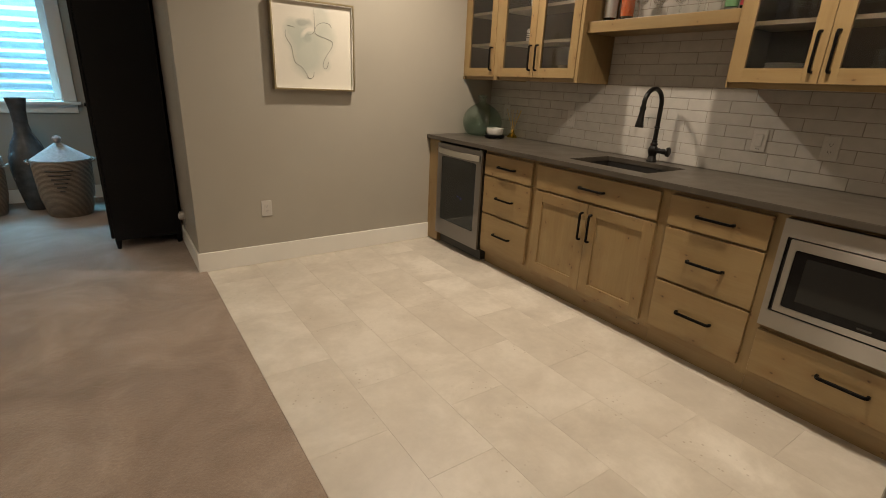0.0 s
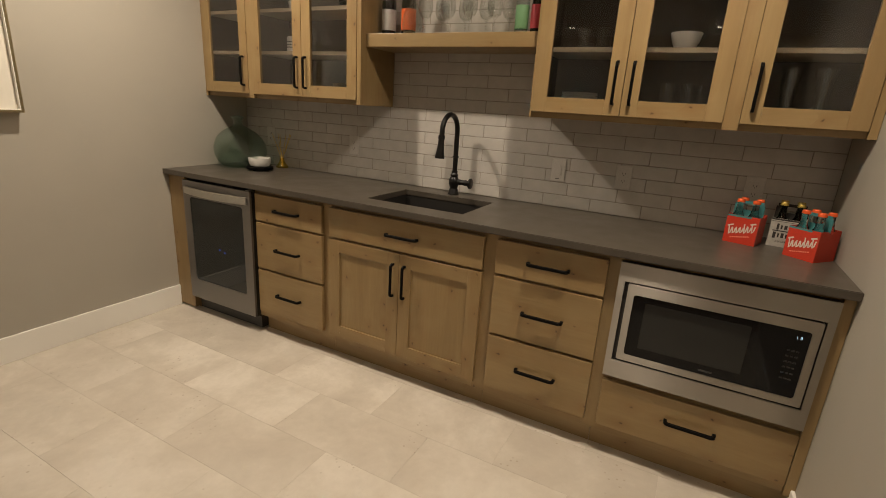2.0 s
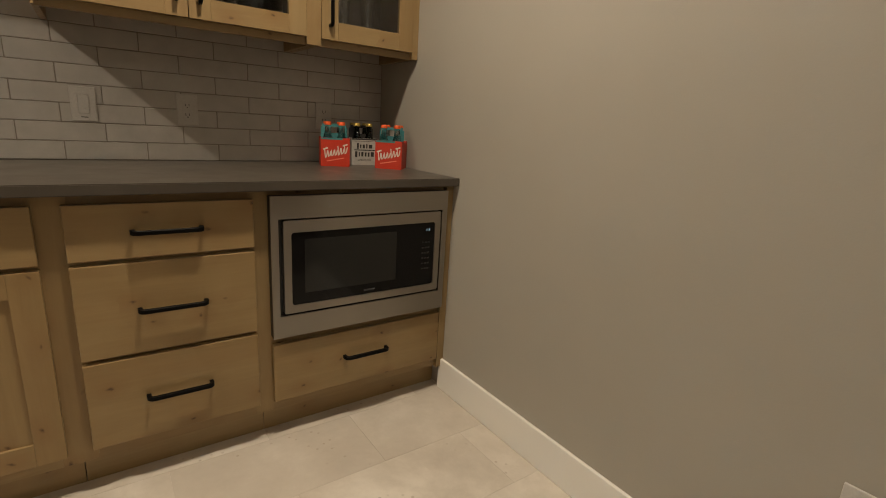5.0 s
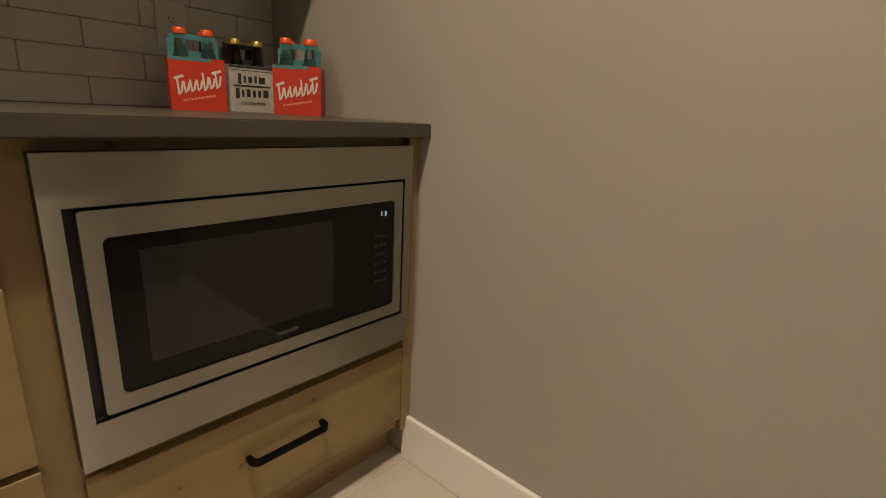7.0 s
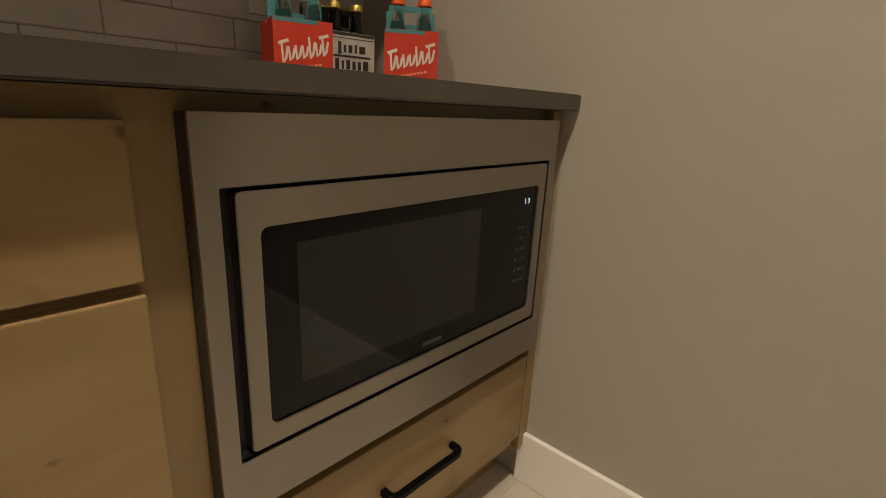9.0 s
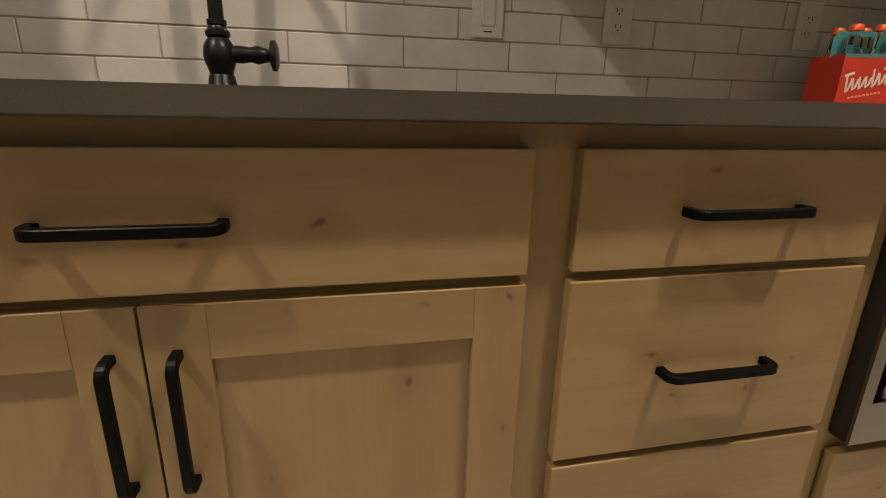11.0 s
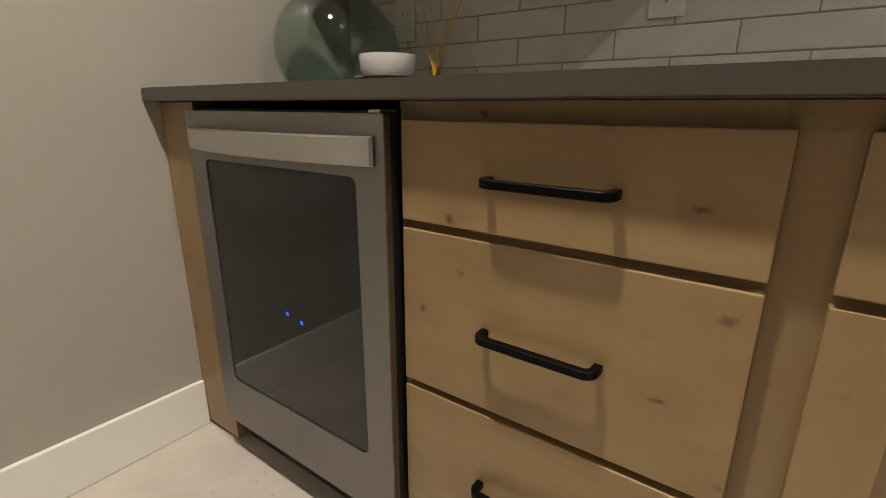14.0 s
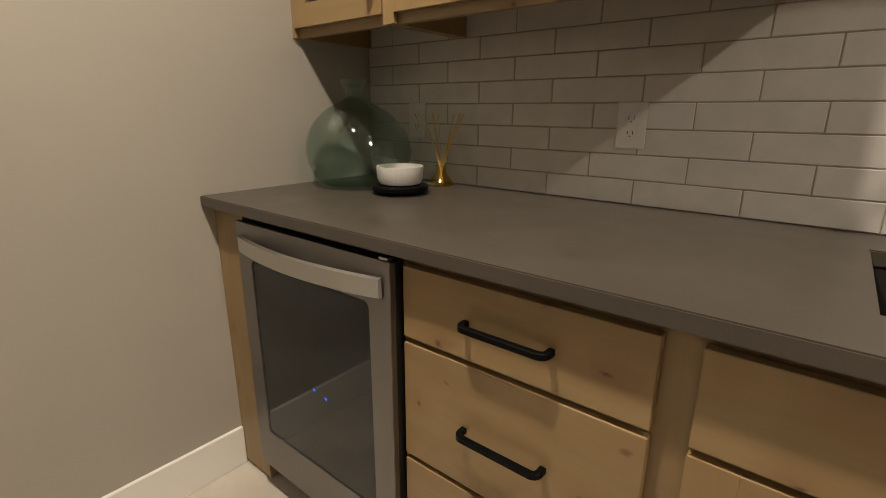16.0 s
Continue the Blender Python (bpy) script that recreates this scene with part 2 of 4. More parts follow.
def wall_tile_material():
    """Hand-made white glazed brick tile, slightly wavy."""
    m = Mat("white_glazed_tile", rough=0.16)
    v = m.coords((1, 1, 1), True)
    n = m.noise(v, 14, 3)
    info = m.node("ObjectInfo")
    c = m.ramp(n, [(0.3, (0.455, 0.425, 0.388)), (0.7, (0.525, 0.492, 0.45))])
    c = m.mix(m.span(info.outputs["Random"], 0, 1, 0, 0.3), c, (0.455, 0.425, 0.388))
    m.base(c)
    m.rough(m.span(n, 0.3, 0.7, 0.12, 0.24))
    m.bump(m.noise(v, 26, 3), 0.25, 0.004)
    return m.m


def carpet_material():
    """Short cut pile with brushed patches."""
    m = Mat("plush_carpet", rough=1.0)
    v = m.coords()
    pile = m.noise(v, 420, 2)
    tuft = m.noise(v, 90, 4, 0.7)
    brush = m.noise(v, 2.4, 4, 0.6, 0.8)
    c = m.ramp(brush, [(0.32, (0.185, 0.130, 0.090)), (0.5, (0.262, 0.188, 0.137)), (0.68, (0.35, 0.262, 0.20))])
    c = m.mix(m.span(tuft, 0.35, 0.7, 0, 0.35), c, (0.13, 0.095, 0.072))
    c = m.mix(m.span(pile, 0.4, 0.7, 0, 0.3), c, (0.30, 0.235, 0.19))
    m.base(c)
    m.set("Sheen Weight", 0.25)
    m.bump(tuft, 0.7, 0.006)
    return m.m


def art_material():
    """Soft blue-green wash on cream paper."""
    m = Mat("watercolour_sheet", rough=0.7)
    v = m.coords()
    warp = m.node("TexNoise", Scale=5.0, Detail=3.0)
    m.link(v, warp.inputs["Vector"])
    off = m.node("VectorMath")
    off.operation = "MULTIPLY_ADD"
    m.link(warp.outputs["Color"], off.inputs[0])
    off.inputs[1].default_value = (0.13, 0.0, 0.13)
    off.inputs[2].default_value = (-0.065, 0.0, -0.065)
    add = m.node("VectorMath")
    m.link(v, add.inputs[0])
    m.link(off.outputs[0], add.inputs[1])
    paper = (0.66, 0.62, 0.54)
    col = m.mix(m.span(m.noise(v, 60, 3), 0.3, 0.7, 0, 0.2), paper, (0.60, 0.56, 0.48))
    washes = (((-0.04, -0.03, 0.13, 0.17), (0.40, 0.43, 0.375), 0.75), ((-0.13, 0.07, 0.09, 0.10), (0.38, 0.41, 0.36), 0.7),
              ((0.06, 0.17, 0.075, 0.11), (0.44, 0.46, 0.40), 0.5), ((0.08, 0.05, 0.095, 0.12), (0.43, 0.45, 0.39), 0.55),
              ((-0.07, 0.145, 0.055, 0.03), (0.27, 0.29, 0.26), 0.7), ((-0.05, 0.035, 0.035, 0.03), (0.31, 0.33, 0.30), 0.5),
              ((0.085, -0.10, 0.04, 0.05), (0.40, 0.42, 0.37), 0.45), ((-0.045, 0.085, 0.07, 0.018), (0.66, 0.62, 0.54), 0.9))
    for k, ((x, z, rx, rz), shade, amount) in enumerate(washes):
        mp = m.node("Mapping")
        mp.vector_type = "TEXTURE"
        mp.inputs["Location"].default_value = (x, 0, z)
        mp.inputs["Rotation"].default_value = (0, radians(-38) if k == 7 else 0, 0)
        mp.inputs["Scale"].default_value = (rx, 1.0, rz)
        m.link(add.outputs[0], mp.inputs["Vector"])
        ln = m.node("VectorMath")
        ln.operation = "LENGTH"
        m.link(mp.outputs[0], ln.inputs[0])
        col = m.mix(m.span(ln.outputs["Value"], 0.55, 1.12, amount, 0.0), col, shade)
    m.base(col)
    return m.m


def basket_material():
    """Woven seagrass with dark woven triangles."""
    m = Mat("woven_seagrass", rough=0.85)
    v = m.coords()
    w = m.node("TexWave", Scale=28.0, Distortion=1.5)
    w.bands_direction = "Z"
    m.link(v, w.inputs["Vector"])
    n = m.noise(v, 40, 4)
    c = m.ramp(w.outputs[0], [(0.2, (0.16, 0.115, 0.08)), (0.7, (0.34, 0.26, 0.19))])
    m.base(m.mix(m.span(n, 0.4, 0.7, 0, 0.5), c, (0.22, 0.16, 0.115)))
    m.bump(w.outputs[0], 0.5, 0.006)
    return m.m


QUARTZ, FTILE, WTILE, CARPET = counter_material(), floor_tile_material(), wall_tile_material(), carpet_material()
ART, SEAGRASS = art_material(), basket_material()
VASEMAT = plain("smoky_ceramic", (0.075, 0.082, 0.088), 0.22, 0, 0.3, 12)
LIDMAT = plain("pale_basket_lid", (0.42, 0.36, 0.32), 0.85, 0, 0.15, 60, 0.3)
CABBLACK = plain("black_painted_wood", (0.006, 0.006, 0.0065), 0.5, 0, 0.15, 60, Specular_IOR_Level=0.2)
GALV = plain("galvanised_steel", (0.55, 0.60, 0.63), 0.5, 0.2, 0.12, 20)
GRAVEL = plain("gravel", (0.25, 0.23, 0.2), 0.9, 0, 0.4, 60, 1.0)


# ---- mesh helpers ----
def box(x0, x1, y0, y1, z0, z1, bevel=0.0, segs=1, bm=None):
    """A box, with bevelled edges, added to bm."""
    t = bmesh.new()
    bmesh.ops.create_cube(t, size=1.0, matrix=Matrix.Translation(((x0 + x1) / 2, (y0 + y1) / 2, (z0 + z1) / 2)) @ Matrix.Diagonal((abs(x1 - x0), abs(y1 - y0), abs(z1 - z0), 1)))
    if bevel:
        bmesh.ops.bevel(t, geom=t.edges[:], offset=bevel, segments=segs, affect="EDGES", profile=0.5)
    if bm is None:
        return t
    return merge(bm, t)


def merge(bm, other, m=None):
    if m is not None:
        other.transform(m)
    me = bpy.data.meshes.new("tmp")
    other.to_mesh(me)
    bm.from_mesh(me)
    bpy.data.meshes.remove(me)
    other.free()
    return bm


def lathe(profile, n=40, bm=None, at=(0, 0, 0)):
    """Turns (radius, height) pairs round the z axis."""
    bm = bm or bmesh.new()
    rings = []
    for r, z in profile:
        if r < 1e-5:
            rings.append([bm.verts.new((at[0], at[1], at[2] + z))])
        else:
            rings.append([bm.verts.new((at[0] + r * math.cos(2 * math.pi * i / n), at[1] + r * math.sin(2 * math.pi * i / n), at[2] + z)) for i in range(n)])
    for a, b in zip(rings, rings[1:]):
        for i in range(n):
            j = (i + 1) % n
            if len(a) == 1 and len(b) == 1:
                continue
            if len(a) == 1:
                bm.faces.new((a[0], b[j], b[i]))
            elif len(b) == 1:
                bm.faces.new((a[i], a[j], b[0]))
            else:
                bm.faces.new((a[i], a[j], b[j], b[i]))
    bmesh.ops.recalc_face_normals(bm, faces=bm.faces[:])
    return bm


def sweep(points, radius, n=12, bm=None, turn=0.0, squash=1.0):
    """A tube along points; radius is one number or one for each point."""
    bm = bm or bmesh.new()
    pts = [Vector(p) for p in points]
    rad = [radius] * len(pts) if isinstance(radius, (int, float)) else list(radius)
    rings, ref = [], None
    for i, p in enumerate(pts):
        d = (pts[min(i + 1, len(pts) - 1)] - pts[max(i - 1, 0)]).normalized()
        if ref is None:
            ref = d.orthogonal().normalized() if abs(d.z) > 0.9 else d.cross(Vector((0, 0, 1))).normalized()
        ref = (ref - d * ref.dot(d)).normalized()
        side = d.cross(ref)
        rings.append([bm.verts.new(p + rad[i] * (math.cos(2 * math.pi * k / n + turn) * ref + squash * math.sin(2 * math.pi * k / n + turn) * side)) for k in range(n)])
    for a, b in zip(rings, rings[1:]):
        for k in range(n):
            bm.faces.new((a[k], a[(k + 1) % n], b[(k + 1) % n], b[k]))
    bm.faces.new(rings[0][::-1])
    bm.faces.new(rings[-1])
    bmesh.ops.recalc_face_normals(bm, faces=bm.faces[:])
    return bm


def link_mesh(name, bm, material, smooth=False):
    me = bpy.data.meshes.new(name)
    bm.to_mesh(me)
    bm.free()
    me.materials.append(material)
    if smooth:
        me.polygons.foreach_set("use_smooth", [True] * len(me.polygons))
        me.set_sharp_from_angle(angle=radians(38))
    return new(name, me)


def part(name, bm, material, parent, label="", smooth=False, m=None):
    ob = link_mesh(name, bm, material, smooth)
    ob.parent = parent
    if m is not None:
        ob.matrix_basis = m
    return tagged(ob, label) if label else ob


def thing(name, at, label, category, group="", turn=0.0):
    ob = new(name)
    ob.empty_display_size = 0.05
    ob.matrix_basis = pose(*at, 0, 0, turn)
    return tagged(ob, label, category, group)


def solid(name, bm, material, label, category, group="", smooth=False, m=None):
    ob = link_mesh(name, bm, material, smooth)
    if m is not None:
        ob.matrix_basis = m
    return tagged(ob, label, category, group)


def setting(name, bm, material, label, category, smooth=False):
    return tagged(link_mesh(name, bm, material, smooth), label, category, "", "structure")


# ---- the shell: bar alcove and carpeted room ----
XB, XF = 0.63, -1.87          # tile face behind the counter; open end of the alcove
YR, YL = 0.088, 3.54          # side walls of the alcove
XR = -1.56                    # end of the shorter side wall
XW, YS, YN = -6.2, -3.4, 6.3  # far walls of the room
H = CEIL
setting("wall_bar_back", box(XB + 0.010, XB + 0.13, YR - 0.12, YL + 0.12, 0, H), WALL, "greige painted wall behind the bar", "wall")
setting("wall_bar_right", box(XR, XB + 0.0097, YR - 0.12, YR, 0, H, 0.006, 2), WALL, "greige painted side wall of the bar", "wall")
setting("wall_bar_left", box(XF, XB + 0.0097, YL, YL + 0.12, 0, H, 0.006, 2), WALL, "greige painted wall with a framed picture", "wall")
setting("wall_passage", box(XF, XF + 0.12, YL + 0.1203, YN, 0, H), WALL, "greige painted wall behind a black cabinet", "wall")
setting("wall_room_south_side", box(XR, XR + 0.12, YS, YR - 0.1203, 0, H), WALL, "greige painted wall", "wall")
setting("wall_west", box(XW - 0.12, XW, YS, YN, 0, H), WALL, "greige painted wall", "wall")
setting("wall_south", box(XW - 0.12, XR + 0.12, YS - 0.12, YS - 0.0003, 0, H), WALL, "greige painted wall", "wall")
# north wall with its window opening
WX0, WX1, WZ0, WZ1 = -3.95, -2.60, 0.99, 2.25
north = box(XW - 0.12, WX0, YN, YN + 0.25, 0, H)
box(WX1, XF + 0.12, YN, YN + 0.25, 0, H, bm=north)
box(WX0, WX1, YN, YN + 0.25, 0, WZ0, bm=north)
box(WX0, WX1, YN, YN + 0.25, WZ1, H, bm=north)
setting("wall_north", north, WALL, "greige painted outer wall with a window", "wall")
setting("ceiling", box(XW - 0.12, XB + 0.13, YS - 0.12, YN + 0.25, H + 0.0005, H + 0.12), CEILING, "flat white painted ceiling", "ceiling")
carpet_bm = box(XW, XF + 0.035, YS, YN, -0.03, 0.004, 0.003)
box(XF + 0.0352, XR + 0.01, YS, YR - 0.121, -0.03, 0.004, bm=carpet_bm)
setting("carpet", carpet_bm, CARPET, "brown plush cut-pile carpet with brushed patches", "carpet")
tile_floor = setting("floor", box(XF + 0.0352, XB + 0.01, YR - 0.12, YL + 0.0003, -0.05, -0.0016), FGROUT, "cream stone-look tile floor of the bar", "floor")


def baseboard(name, x0, x1, y0, y1):
    bm = box(x0, x1, y0, y1, 0.0, 0.138, 0.003, 2)
    setting(name, bm, WHITE, "white painted square baseboard", "baseboard")


BT = 0.014
baseboard("baseboard_left", XF - BT, -0.0008, YL - BT, YL - 0.0004)
baseboard("baseboard_left_end", XF - BT, XF - 0.0004, YL - 0.0002, YL + 0.14)
baseboard("baseboard_passage", XF - BT, XF - 0.0004, YL + 0.1405, YN - BT - 0.0005)
baseboard("baseboard_right", XR - BT, 0.015, YR + 0.0004, YR + BT)
baseboard("baseboard_right_end", XR - BT, XR - 0.0004, YR - 0.14, YR + 0.0002)
baseboard("baseboard_north", XW, XF - BT - 0.0005, YN - BT, YN - 0.0004)
baseboard("baseboard_west", XW + 0.0004, XW + BT, YS, YN - BT - 0.0005)

# window in the far room, with the ribbed steel well outside it
win = tagged(new("window_1"), "white framed basement window facing a ribbed steel well", "window", "", "structure")
CW = 0.115
fr = box(WX0 - CW, WX0, YN - 0.02, YN - 0.0005, WZ0, WZ1 + CW, 0.003)
box(WX1, WX1 + CW, YN - 0.02, YN - 0.0005, WZ0, WZ1 + CW, 0.003, bm=fr)
box(WX0 + 0.0005, WX1 - 0.0005, YN - 0.02, YN - 0.0005, WZ1, WZ1 + CW, 0.003, bm=fr)
part("casing", fr, WHITE, win, "white painted casing")
part("window_sill", box(WX0 - CW - 0.03, WX1 + CW + 0.03, YN - 0.05, YN - 0.0005, WZ0 - 0.03, WZ0 - 0.0005, 0.004, 2), WHITE, win)
part("apron", box(WX0 - CW, WX1 + CW, YN - 0.018, YN - 0.0005, WZ0 - 0.11, WZ0 - 0.0305, 0.003), WHITE, win)
jamb = box(WX0, WX0 + 0.012, YN, YN + 0.2, WZ0, WZ1)
box(WX1 - 0.012, WX1, YN, YN + 0.2, WZ0, WZ1, bm=jamb)
box(WX0 + 0.0125, WX1 - 0.0125, YN, YN + 0.2, WZ0, WZ0 + 0.012, bm=jamb)
box(WX0 + 0.0125, WX1 - 0.0125, YN, YN + 0.2, WZ1 - 0.012, WZ1, bm=jamb)
part("jamb", jamb, WHITE, win)
sash = box(WX0 + 0.0125, WX0 + 0.065, YN + 0.09, YN + 0.14, WZ0 + 0.0125, WZ1 - 0.0125, 0.004)
box(WX1 - 0.065, WX1 - 0.0125, YN + 0.09, YN + 0.14, WZ0 + 0.0125, WZ1 - 0.0125, 0.004, bm=sash)
box(WX0 + 0.066, WX1 - 0.066, YN + 0.09, YN + 0.14, WZ0 + 0.0125, WZ0 + 0.085, 0.004, bm=sash)
box(WX0 + 0.066, WX1 - 0.066, YN + 0.09, YN + 0.14, WZ1 - 0.085, WZ1 - 0.0125, 0.004, bm=sash)
part("window_frame", sash, WHITE, win)
pane = part("pane", box(WX0 + 0.066, WX1 - 0.066, YN + 0.112, YN + 0.117, WZ0 + 0.0855, WZ1 - 0.0855), PANE, win)
pane.visible_shadow = False

well = bmesh.new()
cx, rows_n, cols_n = (WX0 + WX1) / 2, 150, 40
grid = []
for i in range(rows_n + 1):
    z = 0.55 + 2.15 * i / rows_n
    rr = 0.92 + 0.026 * math.sin(2 * math.pi * z / 0.105)
    grid.append([well.verts.new((cx + rr * math.cos(math.pi * j / cols_n), YN + 0.25 + rr * 0.85 * math.sin(math.pi * j / cols_n), z)) for j in range(cols_n + 1)])
for a, b in zip(grid, grid[1:]):
    for j in range(cols_n):
        well.faces.new((a[j + 1], a[j], b[j], b[j + 1]))
well_ob = setting("window_well", well, GALV, "ribbed galvanised steel window well", "window well", True)
sol = well_ob.modifiers.new("thickness", "SOLIDIFY")
sol.thickness = 0.004
setting("ground", box(-40, 40, YN + 1.08, 60, 2.35, 2.55), GRAVEL, "gravel ground outside above the window well", "ground")
setting("well_floor", box(WX0 - 0.4, WX1 + 0.4, YN + 0.25, YN + 1.06, 0.5, 0.56), GRAVEL, "gravel at the foot of the window well", "gravel")


# ---- recessed ceiling lights ----
def can_light(x, y, group):
    t = thing("ceiling_light", (x, y, CEIL), "white round recessed ceiling light, switched on", "ceiling light", group)
    part("trim_ring", lathe([(0.062, -0.0005), (0.062, -0.006), (0.085, -0.004), (0.092, -0.0005)], 40), WHITE, t, "", True)
    part("lens", lathe([(0.0, -0.004), (0.0615, -0.004)], 40), LENS, t, "glowing lens")


for cx_, cy_, _ in BAR_CANS:
    can_light(cx_, cy_, "lights over the bar")
for cx_, cy_ in ROOM_CANS:
    can_light(cx_, cy_, "lights over the carpet")


# ---- cabinet hardware ----
def arc_pts(c, r, a0, a1, n, f):
    return [f(c[0] + r * math.cos(a0 + (a1 - a0) * i / n), c[1] + r * math.sin(a0 + (a1 - a0) * i / n)) for i in range(n + 1)]


def handle_mesh(length, proud, thick=0.0086):
    """A flat black bow handle along y on the plane x = 0, standing out to -x."""
    h, r = length / 2, 0.013
    f = lambda a, b: (-a, b, 0)
    pts = [(0.0, -h, 0)]
    pts += arc_pts((proud - r, -h + r), r, math.radians(270), math.radians(360), 6, f)
    pts += arc_pts((proud - r, h - r), r, 0, math.radians(90), 6, f)
    pts += [(0.0, h, 0)]
    bm = sweep(pts, thick, 4, turn=math.pi / 4, squash=1.0)
    bmesh.ops.bevel(bm, geom=[e for e in bm.edges if e.calc_face_angle(0) > 0.9], offset=0.0013, segments=1, affect="EDGES")
    me = bpy.data.meshes.new("handle")
    bm.to_mesh(me)
    bm.free()
    me.materials.append(BLACK)
    return me


HANDLE, HANDLE_S = handle_mesh(0.170, 0.027), handle_mesh(0.164, 0.026, 0.0078)


def handle(parent, x, y, z, upright=False, me=None):
    ob = new("handle", me or HANDLE)
    ob.parent = parent
    ob.matrix_basis = pose(x, y, z, 90 if upright else 0)
    return tagged(ob, "matt black bow handle")


def drawer_front(parent, y0, y1, z0, z1, hy=None, hz=None):
    d = part("drawer_front", box(0, 0.0195, y0, y1, z0, z1, 0.0022, 2), WOOD_H, parent)
    handle(d, 0, (y0 + y1) / 2 if hy is None else hy, (z0 + z1) / 2 if hz is None else hz)
    return d


def shaker_door(parent, y0, y1, z0, z1, rail, hy, hz, panel=WOOD_V, x=0.0, thick=0.0195, glazed=False, me=None):
    """Door with two stiles and two rails and a recessed panel or pane."""
    d = part("door", box(x, x + thick, y0, y0 + rail, z0, z1, 0.0009, 2), WOOD_V, parent)
    part("stile", box(x, x + thick, y1 - rail, y1, z0, z1, 0.0009, 2), WOOD_V, d)
    part("rail", box(x, x + thick, y0 + rail + 0.0001, y1 - rail - 0.0001, z0, z0 + rail, 0.0005), WOOD_H, d)
    part("rail", box(x, x + thick, y0 + rail + 0.0001, y1 - rail - 0.0001, z1 - rail, z1, 0.0005), WOOD_H, d)
    if glazed:
        part("pane", box(x + 0.009, x + 0.0125, y0 + rail - 0.004, y1 - rail + 0.004, z0 + rail - 0.004, z1 - rail + 0.004), PANE, d, "clear glass pane")
    else:
        part("panel", box(x + 0.0095, x + 0.016, y0 + rail - 0.004, y1 - rail + 0.004, z0 + rail - 0.004, z1 - rail + 0.004), panel, d)
    handle(d, x, hy, hz, True, me)
    return d


# ---- base cabinets ----
FX0, FX1 = 0.0205, 0.040     # face frame
KICK = 0.105
ZT = 0.884


def carcass(t, y0, y1, z0=KICK, open_front=False):
    bm = box(FX1 + 0.0005, XB - 0.012, y0 + 0.0005, y0 + 0.018, z0, ZT)
    box(FX1 + 0.0005, XB - 0.012, y1 - 0.018, y1 - 0.0005, z0, ZT, bm=bm)
    box(FX1 + 0.0005, XB - 0.012, y0 + 0.0182, y1 - 0.0182, z0, z0 + 0.018, bm=bm)
    box(XB - 0.03, XB - 0.012, y0 + 0.0182, y1 - 0.0182, z0 + 0.0182, ZT, bm=bm)
    part("body", bm, WOOD_X, t)
    part("toe_kick", box(0.075, 0.09, y0 + 0.0005, y1 - 0.0005, 0.0, KICK - 0.0005), WOOD_H, t)


def face(t, stiles, rails):
    for y0, y1, z0, z1 in stiles:
        part("frame_stile", box(FX0, FX1, y0, y1, z0, z1, 0.0003), WOOD_V, t)
    for y0, y1, z0, z1 in rails:
        part("frame_rail", box(FX0 + 0.0002, FX1, y0 - 0.0004, y1 + 0.0004, z0, z1), WOOD_H, t)


def drawer_bank(y0, y1, f0, f1, label, stiles):
    t = thing("drawer_cabinet", (0, 0, 0), label, "cabinet", "base cabinets")
    carcass(t, y0, y1)
    face(t, stiles,
         [(f0 + 0.0125, f1 - 0.0125, ZT - 0.04, ZT), (f0 + 0.0125, f1 - 0.0125, 0.675, 0.715), (f0 + 0.0125, f1 - 0.0125, 0.395, 0.43), (f0 + 0.0125, f1 - 0.0125, KICK, 0.155)])
    for z0, z1, hz in ((0.705, 0.857, 0.780), (0.422, 0.692, 0.554), (0.145, 0.409, 0.280)):
        drawer_front(t, f0, f1, z0, z1, (f0 + f1) / 2, hz)


drawer_bank(2.262, 2.797, 2.292, 2.780, "knotty alder three-drawer base cabinet beside the beverage cooler", [(2.768, 2.7967, KICK, ZT)])
drawer_bank(0.822, 1.341, 0.847, 1.312, "knotty alder three-drawer base cabinet beside the microwave", [])

sinkcab = thing("sink_cabinet", (0, 0, 0), "knotty alder sink cabinet with two panelled doors", "cabinet", "base cabinets")
carcass(sinkcab, 1.342, 2.261)
face(sinkcab, [(1.300, 1.385, KICK, ZT), (2.225, 2.304, KICK, ZT)],
     [(1.3855, 2.2245, ZT - 0.04, ZT), (1.3855, 2.2245, 0.675, 0.715), (1.3855, 2.2245, KICK, 0.155)])
drawer_front(sinkcab, 1.371, 2.240, 0.705, 0.857, 1.794, 0.780)
shaker_door(sinkcab, 1.8065, 2.240, 0.143, 0.692, 0.066, 1.836, 0.554, me=HANDLE_S)
shaker_door(sinkcab, 1.371, 1.8035, 0.143, 0.692, 0.066, 1.770, 0.554, me=HANDLE_S)

mwcab = thing("microwave_cabinet", (0, 0, 0), "knotty alder base cabinet holding the built-in microwave", "cabinet", "base cabinets")
carcass(mwcab, YR + 0.001, 0.821)
part("end_stile", box(0.0, FX1, YR + 0.001, 0.1215, KICK, ZT, 0.0008), WOOD_V, mwcab)
face(mwcab, [(0.122, 0.134, KICK, ZT), (0.785, 0.859, KICK, ZT)],
     [(0.1345, 0.7895, ZT - 0.022, ZT), (0.1345, 0.7895, 0.345, 0.40), (0.1345, 0.7895, KICK, 0.155)])
drawer_front(mwcab, 0.124, 0.798, 0.143, 0.356, 0.458, 0.259)

